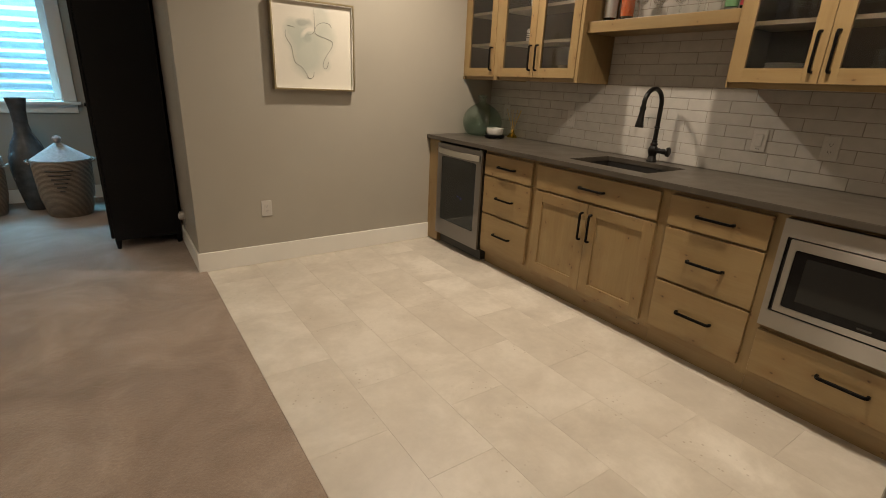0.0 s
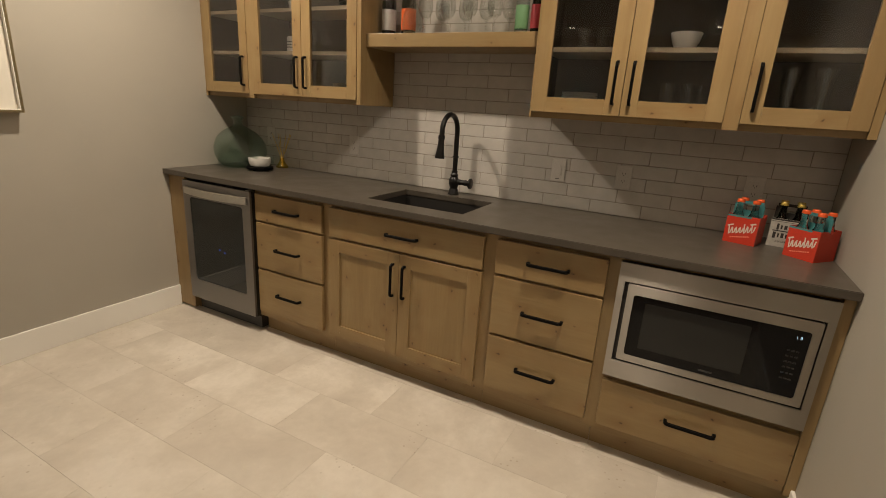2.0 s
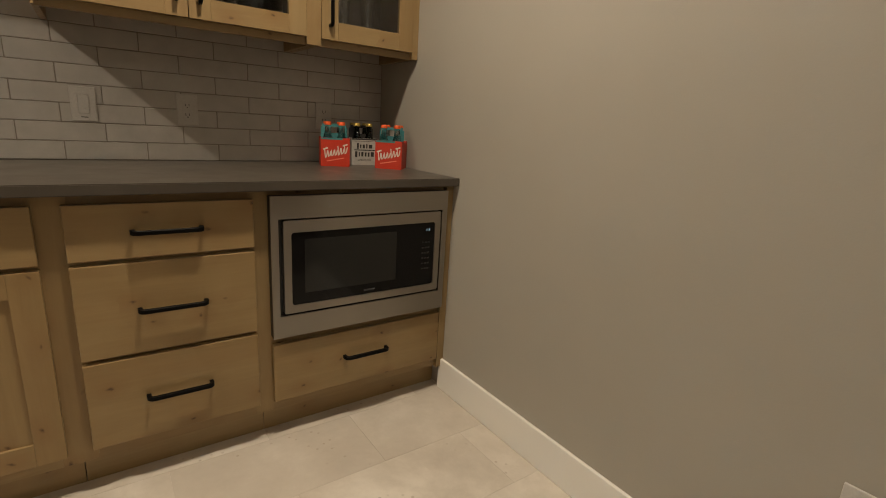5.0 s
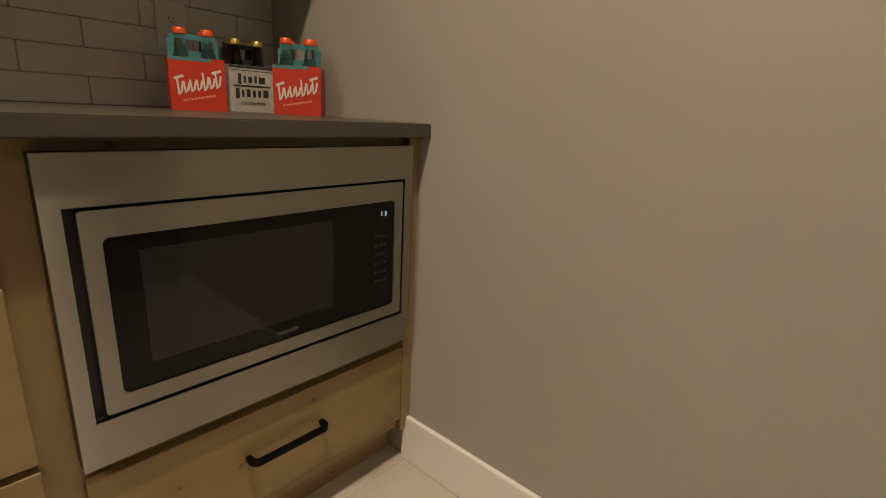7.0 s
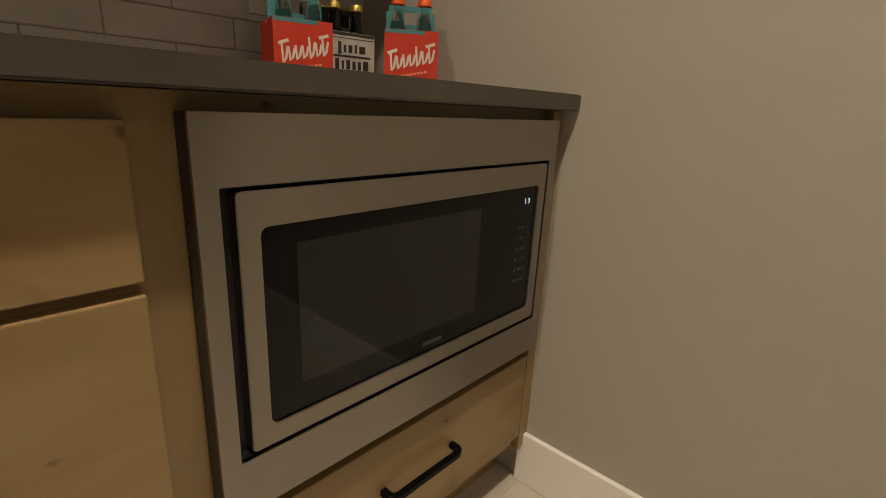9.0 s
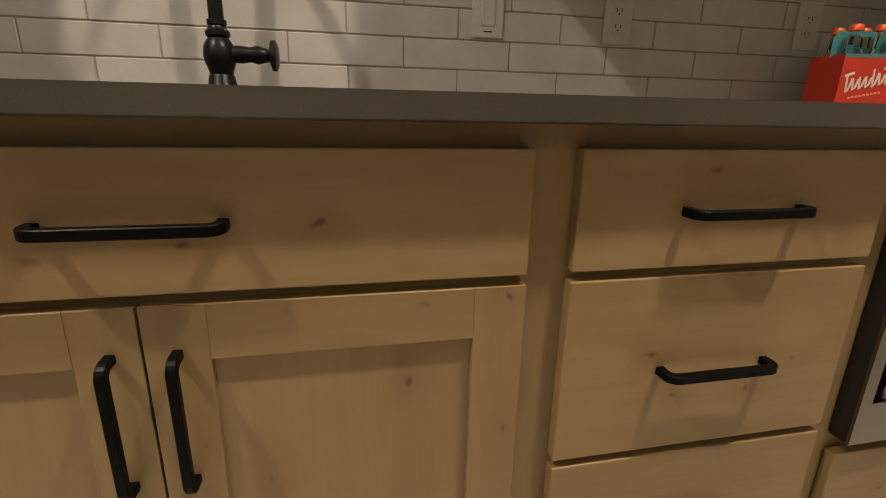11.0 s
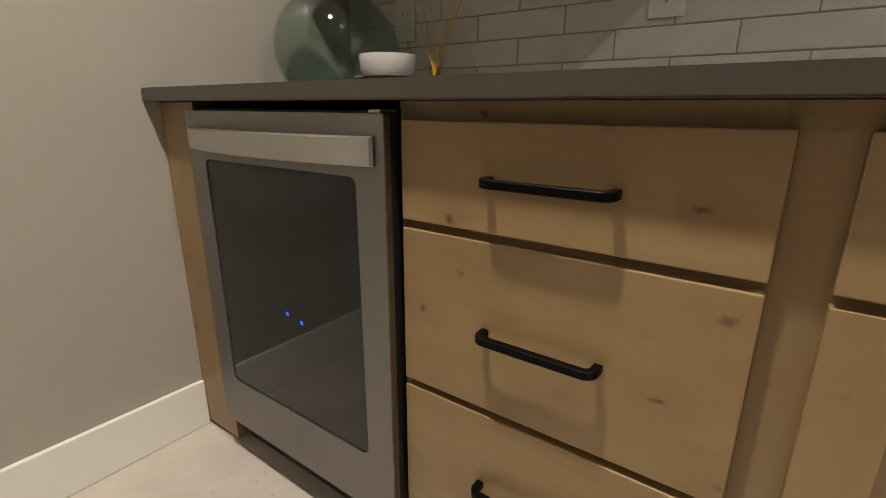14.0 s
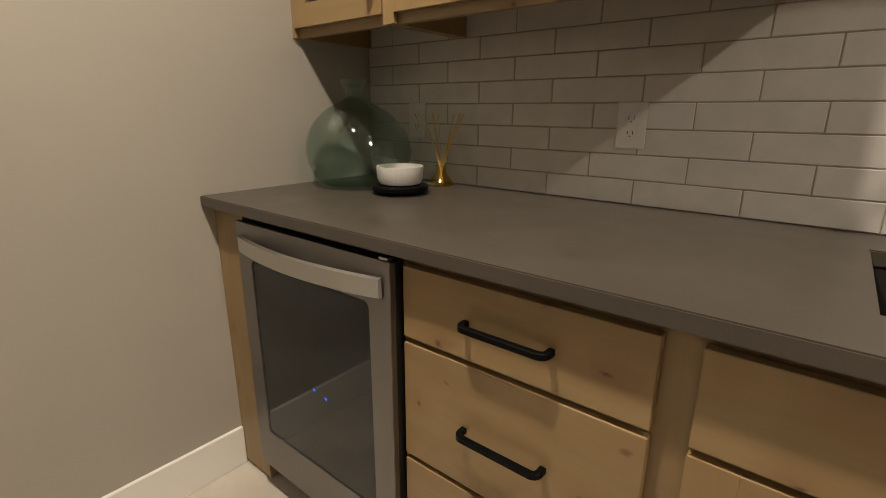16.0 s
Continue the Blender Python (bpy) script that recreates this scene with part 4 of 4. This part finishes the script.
trivet = thing("coaster", (0.370, 3.141, CZ1 + 0.0003), "round black footed coaster under a white bowl", "coaster")
part("disc", lathe([(0, 0.009), (0.078, 0.009), (0.084, 0.012), (0.084, 0.022), (0.079, 0.026), (0, 0.026)], 40), BLACK, trivet, "", True)
for k in range(3):
    part("foot", lathe([(0, 0), (0.006, 0), (0.008, 0.0088), (0, 0.0088)], 12), BLACK, trivet, "", True, pose(0.055 * math.cos(2.1 * k + 3.3), 0.055 * math.sin(2.1 * k + 3.3), 0))
solid("bowl", lathe(shell_profile([(0.048, 0.0), (0.060, 0.004), (0.067, 0.02), (0.069, 0.050), (0.0685, 0.054)], 0.005), 40), CERAMIC, "small white ceramic bowl on a black coaster", "bowl", "", True, pose(0.372, 3.142, CZ1 + 0.0266))

dif = thing("reed_diffuser", (0.572, 3.150, CZ1 + 0.0003), "amber glass reed diffuser with pale rattan sticks", "diffuser")
part("bottle", lathe(shell_profile([(0.040, 0.0), (0.043, 0.004), (0.039, 0.012), (0.025, 0.030), (0.017, 0.044), (0.015, 0.062), (0.019, 0.066)], 0.003), 28), AMBER, dif, "amber glass bottle", True)
for dx, dy in ((0.03, 0.062), (-0.035, 0.045), (0.0, 0.012), (0.035, -0.045), (-0.02, -0.066), (0.012, -0.078)):
    part("reed", sweep([(-dx * 0.12, -dy * 0.12, 0.008), (dx * 0.12, dy * 0.12, 0.07), (dx, dy, 0.226)], 0.0021, 6), REED, dif)


# ---- bottle carriers ----
def bottle_mesh(cap):
    t = lathe([(0.0, 0.0), (0.0255, 0.0), (0.028, 0.004), (0.028, 0.085), (0.024, 0.105), (0.0145, 0.125), (0.012, 0.150), (0.012, 0.166)], 20)
    return t


def carrier(x, y, turn, card, back, cap, label, white=False, w=0.118):
    """A four-bottle card carrier, open above, front towards -x; with bottles in it."""
    d, h = 0.122, 0.117
    t = thing("bottle_carrier", (x, y, CZ1 + 0.0004), label, "bottle carrier", "drinks on the counter", turn)
    e = 0.0012
    part("front_panel", box(-d / 2, -d / 2 + e, -w / 2, w / 2, 0, h), card, t)
    part("back_panel", box(d / 2 - e, d / 2, -w / 2, w / 2, 0, h), card, t)
    for s in (-1, 1):
        sb = bmesh.new()
        yy = s * w / 2
        a = [(-d / 2 + e, 0), (d / 2 - e, 0), (d / 2 - e, h), (0.018, h), (0.0, h - 0.012), (-0.018, h), (-d / 2 + e, h)]
        ring0 = [sb.verts.new((p, yy, q)) for p, q in a]
        ring1 = [sb.verts.new((p, yy - s * e, q)) for p, q in a]
        sb.faces.new(ring0)
        sb.faces.new(ring1[::-1])
        for i in range(len(a)):
            j = (i + 1) % len(a)
            sb.faces.new((ring0[j], ring0[i], ring1[i], ring1[j]))
        bmesh.ops.recalc_face_normals(sb, faces=sb.faces[:])
        part("side_panel", sb, card, t)
    part("base_panel", box(-d / 2 + e, d / 2 - e, -w / 2 + e, w / 2 - e, 0.0, e), card, t)
    part("top_band", box(-d / 2 - 0.0004, -d / 2, -w / 2 + (0.001 if white else 0.030), w / 2 - 0.001, h - 0.0075, h - 0.0005), back, t, "printed top band")
    mid = bmesh.new()
    for (y0, y1, z0, z1) in ((-w / 2 + 0.004, w / 2 - 0.004, 0.002, 0.135), (-w / 2 + 0.004, -0.028, 0.1352, 0.160), (0.028, w / 2 - 0.004, 0.1352, 0.160), (-w / 2 + 0.010, w / 2 - 0.010, 0.1602, 0.172)):
        box(-e / 2, e / 2, y0, y1, z0, z1, bm=mid)
    part("handle_divider", mid, back, t, "card divider with a hand hole")
    xs = -d / 2 - 0.0006
    if white:
        part("logo", box(xs - 0.0003, xs, -0.048, 0.048, 0.064, 0.068), INK, t, "dark lettering-like bars")
        for k, (ya, yb, za, zb) in enumerate(((-0.036, -0.028, 0.070, 0.096), (-0.022, -0.016, 0.074, 0.090), (-0.010, 0.000, 0.074, 0.090), (0.006, 0.012, 0.074, 0.092), (0.018, 0.034, 0.074, 0.090), (-0.044, -0.034, 0.034, 0.060), (-0.028, -0.022, 0.038, 0.056), (-0.016, -0.006, 0.038, 0.058), (0.000, 0.008, 0.038, 0.056), (0.014, 0.022, 0.038, 0.056), (0.028, 0.042, 0.038, 0.058))):
            part("logo_mark", box(xs - 0.0003, xs, -yb, -ya, za, zb), INK, t)
        lettering("GINGER BEER", 0.0105, INK, t, pose(xs - 0.0003, 0, 0.022), "dark printed words")
        part("border", box(xs - 0.0002, xs, -0.056, 0.056, h - 0.0135, h - 0.012), INK, t)
    else:
        tilt = lambda p, q: (p, q - 0.22 * p)
        tall = (0.020, 0.009, 0.010, 0.008, 0.021, 0.009, 0.016)
        strokes = [[(0.050, 0.080), (0.030, 0.083)], [(-0.030, 0.079), (-0.050, 0.081)]]
        for k, up in enumerate(tall):
            yc = 0.040 - 0.0135 * k
            strokes.append([(yc + 0.004, 0.062 + up), (yc + 0.001, 0.046 - 0.15 * up), (yc - 0.004, 0.050), (yc - 0.008, 0.062 + 0.5 * up)])
        strokes = [[tilt(p, q) for p, q in st] for st in strokes]
        lg = bmesh.new()
        for st in strokes:
            sweep([(xs, p, q) for p, q in st], 0.0030, 4, lg, squash=1.0)
        for v in lg.verts:
            v.co.x = xs + (v.co.x - xs) * 0.08
        part("logo", lg, CREAMINK, t, "cream painted script-like strokes")
        sub = bmesh.new()
        for k in range(9):
            ya = 0.034 - 0.0078 * k
            box(xs - 0.0002, xs, ya - 0.0062, ya, 0.020 + 0.0016 * k, 0.0245 + 0.0016 * k, bm=sub)
        part("small_print", sub, plain("faded_print", (0.75, 0.24, 0.16), 0.5), t, "small faded print")
    for bx in (-0.030, 0.030):
        for by in (-0.0285, 0.0285):
            b = part("bottle", bottle_mesh(cap), DARKGLASS if white else WATERY, t, "clear glass bottle", True, pose(bx, by, 0.0016))
            part("cap", lathe([(0, 0.180), (0.012, 0.180), (0.0145, 0.176), (0.0148, 0.1665), (0.0122, 0.1662)], 18), cap, b, "crown cap", True)
    return t


carrier(0.471, 0.392, -17, RED, TEAL, ORANGECAP, "red card four-bottle carrier with a teal divider")
carrier(0.533, 0.238, -8, PALECARD, INK, GOLDCAP, "white printed four-bottle carrier of dark ginger beer bottles", True)
carrier(0.351, 0.179, -40, RED, TEAL, ORANGECAP, "red card four-bottle carrier turned towards the side wall", w=0.114)


# ---- things on the floating shelf ----
SZ = 1.7313


def liquor(x, y, glassmat, labelmat, cap, label, r=0.038, h=0.29):
    t = thing("bottle", (x, y, SZ), label, "bottle", "bottles on the shelf")
    part("glass_body", lathe([(0, 0), (r - 0.004, 0), (r, 0.005), (r, h * 0.55), (r * 0.85, h * 0.63), (0.016, h * 0.74), (0.0135, h * 0.80), (0.0135, h * 0.93)], 28), glassmat, t, "", True)
    part("label", lathe([(r + 0.0004, 0.028), (r + 0.0008, 0.03), (r + 0.0008, 0.128), (r + 0.0004, 0.13)], 28), labelmat, t, "", True)
    part("cap", lathe([(0, h), (0.0145, h), (0.0155, h * 0.985), (0.0155, h * 0.932), (0.0137, h * 0.931)], 20), cap, t, "", True)


liquor(0.47, 2.222, DARKGLASS, GREYLAB, BLACKP, "dark glass bottle with a grey label on the shelf")
liquor(0.47, 2.098, DARKGLASS, ORANGE, ORANGECAP, "dark bottle with an orange label on the shelf")
liquor(0.48, 1.475, WATERY, GREENLAB, GREENLAB, "bottle with a green label on the shelf", 0.031)
liquor(0.48, 1.398, DARKGLASS, PINK, PINK, "bottle with a pinkish red label on the shelf", 0.031)

goblet = lathe([(0, 0), (0.034, 0.0005), (0.034, 0.002), (0.008, 0.006), (0.004, 0.012), (0.0035, 0.07), (0.01, 0.078), (0.028, 0.092), (0.037, 0.115), (0.038, 0.14), (0.033, 0.172), (0.0315, 0.172), (0.0362, 0.14), (0.0352, 0.116), (0.027, 0.094), (0.0, 0.082)], 28)
g_first = solid("wine_glass", goblet, CLEAR, "clear stemmed wine glass on the floating shelf", "glass", "glasses on the shelf", True, pose(0.45, 1.985, SZ))
for gx, gy in ((0.53, 1.93), (0.46, 1.86), (0.54, 1.80), (0.45, 1.735), (0.53, 1.68), (0.47, 1.61), (0.54, 1.56)):
    copy_thing(g_first, pose(gx, gy, SZ))
solid("decanter", lathe(shell_profile([(0.04, 0), (0.052, 0.006), (0.056, 0.03), (0.050, 0.09), (0.03, 0.125), (0.02, 0.14), (0.02, 0.165), (0.026, 0.172)], 0.003), 32), CLEAR, "clear glass decanter on the floating shelf", "decanter", "", True, pose(0.39, 2.02, SZ))

# ---- things inside the wall cabinets ----
ZB = UZ0 + 0.0803
plate = solid("plate", lathe([(0, 0), (0.04, 0.0), (0.045, 0.004), (0.078, 0.014), (0.080, 0.017), (0.044, 0.008), (0, 0.0065)], 40), CERAMIC, "white ceramic plate in a stack inside a wall cabinet", "plate", "stack of plates", True, pose(0.45, 1.150, ZB))
for k in range(1, 4):
    copy_thing(plate, pose(0.45, 1.150, ZB + 0.0072 * k))
solid("bowl", lathe(shell_profile([(0.030, 0), (0.036, 0.004), (0.052, 0.035), (0.060, 0.066), (0.0595, 0.068)], 0.004), 36), CERAMIC, "white ceramic bowl on a shelf in a wall cabinet", "bowl", "", True, pose(0.46, 0.752, RSH[0] + 0.0003))
tumbler = solid("tumbler", lathe(shell_profile([(0.026, 0), (0.029, 0.004), (0.034, 0.09), (0.0335, 0.091)], 0.002), 28), CLEAR, "clear glass tumbler in a wall cabinet", "glass", "glasses in the cabinets", True, pose(0.47, 1.165, RSH[0] + 0.0003))
for gx, gy, gz in ((0.46, 1.085, RSH[0]), (0.47, 1.015, RSH[0]), (0.45, 0.785, ZB), (0.46, 0.705, ZB), (0.52, 0.66, ZB)):
    copy_thing(tumbler, pose(gx, gy, gz + 0.0003))
tallg = solid("tall_glass", lathe(shell_profile([(0.03, 0), (0.034, 0.004), (0.024, 0.03), (0.026, 0.07), (0.037, 0.16), (0.0365, 0.161)], 0.002), 28), CLEAR, "tall clear glass in a wall cabinet", "glass", "glasses in the cabinets", True, pose(0.46, 0.362, ZB + 0.0003))
copy_thing(tallg, pose(0.46, 0.252, ZB + 0.0003))
jar = thing("jar", (0.46, 2.915, LSH[0] + 0.0003), "white jar with printed bands on a cabinet shelf", "jar")
part("jar_body", lathe([(0, 0), (0.028, 0), (0.030, 0.004), (0.030, 0.085), (0.024, 0.095), (0, 0.095)], 28), CERAMIC, jar, "", True)
for zc in (0.03, 0.045, 0.06):
    part("printed_band", lathe([(0.0301, zc), (0.0305, zc + 0.0005), (0.0305, zc + 0.005), (0.0301, zc + 0.0055)], 28), INK, jar)
solid("cup", lathe(shell_profile([(0.022, 0), (0.028, 0.004), (0.035, 0.05), (0.0345, 0.051)], 0.003), 28), CERAMIC, "small white cup on a cabinet shelf", "cup", "", True, pose(0.44, 2.87, LSH[1] + 0.0003))
solid("wooden_bowl", lathe(shell_profile([(0.03, 0), (0.036, 0.003), (0.052, 0.03), (0.0515, 0.032)], 0.004), 32), WOOD_H, "small wooden bowl inside a wall cabinet", "bowl", "", True, pose(0.45, 2.53, ZB + 0.0003))
solid("dark_bottle", lathe([(0, 0), (0.03, 0), (0.033, 0.004), (0.033, 0.11), (0.013, 0.15), (0.013, 0.19), (0, 0.19)], 28), DARKGLASS, "dark glass bottle on a cabinet shelf", "bottle", "", True, pose(0.47, 2.52, LSH[1] + 0.0003))

# ---- the far room ----
cab = thing("tall_cabinet", (0, 0, 0), "tall black painted wooden cabinet against the wall", "cabinet")
bx0, bx1, by0, by1, bh = -2.345, -1.892, 4.30, 5.32, 2.12
part("side_panel", box(bx0, bx1, by0, by0 + 0.025, 0.075, bh, 0.003), CABBLACK, cab)
part("side_panel", box(bx0, bx1, by1 - 0.025, by1, 0.075, bh, 0.003), CABBLACK, cab)
part("back_panel", box(bx1 - 0.012, bx1 - 0.0005, by0 + 0.0255, by1 - 0.0255, 0.08, bh - 0.005), CABBLACK, cab)
part("top", box(bx0 - 0.012, bx1, by0 - 0.012, by1 + 0.012, bh + 0.0003, bh + 0.03, 0.004), CABBLACK, cab)
part("bottom_panel", box(bx0, bx1 - 0.0125, by0 + 0.0255, by1 - 0.0255, 0.08, 0.10), CABBLACK, cab)
for k in range(2):
    ya = by0 + 0.0005 + k * (by1 - by0) / 2
    d = part("door", box(bx0 - 0.022, bx0 - 0.0005, ya, ya + (by1 - by0) / 2 - 0.002, 0.095, bh - 0.004, 0.003), CABBLACK, cab)
    part("handle", lathe([(0, 0), (0.01, 0), (0.014, 0.012), (0.01, 0.022), (0, 0.024)], 16), BLACK, d, "", True, pose(bx0 - 0.0222, by0 + 0.51 + (0.05 if k else -0.05), 1.05, 0, -90, 0))
for fx_ in (bx0 + 0.02, bx1 - 0.02):
    for fy_ in (by0 + 0.02, by1 - 0.02):
        part("foot", sweep([(fx_, fy_, 0.0045), (fx_, fy_, 0.0748)], [0.014, 0.022], 8), CABBLACK, cab)

plug = thing("air_freshener", (XF, 4.13, 0.26), "round white plug-in air freshener on the wall", "air freshener")
part("cover_plate", box(-0.006, -0.0003, -0.036, 0.036, -0.058, 0.058, 0.002), PLATE, plug)
part("plug_body", lathe([(0, 0.0062), (0.030, 0.0062), (0.034, 0.016), (0.032, 0.032), (0.02, 0.044), (0, 0.047)], 28), PLATE, plug, "", True, pose(0, 0, 0.005, 0, -90, 0))


def basket(x, y, s, lid):
    t = thing("basket", (x, y, 0.0045), "woven seagrass basket with a pale lid and dark pattern" if lid else "woven seagrass basket, open", "basket", "baskets by the window")
    part("woven_body", lathe(shell_profile([(0.155 * s, 0), (0.165 * s, 0.01), (0.20 * s, 0.18), (0.212 * s, 0.36), (0.218 * s, 0.50), (0.216 * s, 0.515)], 0.012), 40), SEAGRASS, t, "", True)
    for k in range(6):
        a0 = math.radians(-95)
        half = math.radians(26 - 4.2 * k)
        zc = (0.42 - 0.035 * k) * s
        pts = [((0.2165 * s - 0.0022 * k) * math.cos(a0 + half * u), (0.2165 * s - 0.0022 * k) * math.sin(a0 + half * u), zc) for u in [-1 + i / 4 for i in range(9)]]
        part("dark_band", sweep(pts, 0.006, 6), INK, t, "dark woven band")
    for sgn in (-1, 1):
        ear = [(sgn * (0.216 + 0.03 * math.sin(u)) * s, 0.05 * math.cos(u) * s, 0.47 * s + 0.02 * math.sin(u)) for u in [math.pi * k / 8 for k in range(9)]]
        part("ear_handle", sweep(ear, 0.010, 8), SEAGRASS, t, "woven ear handle", True)
    if lid:
        part("lid", lathe([(0.214 * s, 0.516), (0.216 * s, 0.522), (0.15 * s, 0.57), (0.06 * s, 0.635), (0.025 * s, 0.66), (0, 0.662)], 40), LIDMAT, t, "pale woven lid", True)
        part("knob", lathe([(0, 0.662), (0.02, 0.664), (0.034, 0.685), (0.034, 0.705), (0.02, 0.722), (0, 0.726)], 24), LIDMAT, t, "", True)
    return t


basket(-2.665, 5.64, 1.04, True)
basket(-3.30, 5.86, 0.92, True)
solid("floor_vase", lathe(shell_profile([(0.085, 0.0), (0.095, 0.01), (0.135, 0.22), (0.155, 0.40), (0.150, 0.50), (0.115, 0.62), (0.068, 0.72), (0.055, 0.80), (0.060, 0.92), (0.078, 1.02), (0.080, 1.03)], 0.008), 40), VASEMAT, "tall dark glazed floor vase beside the baskets", "vase", "", True, pose(-2.925, 5.97, 0.0045))

# ---- pieces: floor tiles ----
PX, PY, GAP = 0.3015, 0.610, 0.0007
tile_cache = {}


def tile_piece(name, x0, x1, y0, y1, z0, z1, material, parent, bevel, wob=0.0):
    key = (name, round(x1 - x0, 3), round(y1 - y0, 3), round(z1 - z0, 3))
    me = tile_cache.get(key)
    if me is None:
        bm = box(-(x1 - x0) / 2, (x1 - x0) / 2, -(y1 - y0) / 2, (y1 - y0) / 2, -(z1 - z0) / 2, (z1 - z0) / 2, bevel)
        me = bpy.data.meshes.new(name)
        bm.to_mesh(me)
        bm.free()
        me.materials.append(material)
        tile_cache[key] = me
    ob = new(name, me)
    ob.parent = parent
    ob.matrix_basis = pose((x0 + x1) / 2, (y0 + y1) / 2, (z0 + z1) / 2, random.uniform(-wob, wob), random.uniform(-wob, wob), random.uniform(-wob, wob))
    return ob


xs0 = XF + 0.036
for col in range(9):
    x0 = -1.808 + PX * (col - 0) if col else xs0
    x1 = min(-1.808 + PX * (col + 1), XB)
    if x0 >= 0.09:
        break
    base = 1.432 if col % 2 == 0 else 1.132
    for k in range(-4, 6):
        y0, y1 = max(base + PY * k, YR), min(base + PY * (k + 1), YL)
        if y1 - y0 > 0.01:
            tile_piece("floor_tile", x0 + GAP / 2, x1 - GAP / 2, y0 + GAP / 2, y1 - GAP / 2, -0.012, random.uniform(-0.0003, 0.0003), FTILE, tile_floor, 0.0002)

# ---- pieces: backsplash tiles ----
bs = setting("backsplash", box(XB + 0.0015, XB + 0.0098, YR + 0.0004, YL - 0.0004, CZ1 + 0.0005, UZ1), GROUT, "white glazed brick-tile backsplash in running bond", "backsplash")
TP, TZ, TG = 0.2475, 0.0643, 0.0027
row = 0
while True:
    z0 = CZ1 + 0.002 + TZ * row
    z1 = z0 + TZ - TG
    if z1 > 2.30:
        break
    low = z0 < UZ0 + 0.04
    ya, yb = (YR + 0.001, YL - 0.001) if low else (1.337, 2.286)
    start = 2.5525 + (TP / 2 if row % 2 else 0)
    for k in range(-12, 9):
        y0, y1 = max(start + TP * k, ya), min(start + TP * (k + 1), yb)
        if y1 - y0 > 0.012:
            tile_piece("tile", XB - 0.0005, XB + 0.007, y0 + TG / 2, y1 - TG / 2, z0, z1, WTILE, bs, 0.0016, 0.12)
    row += 1
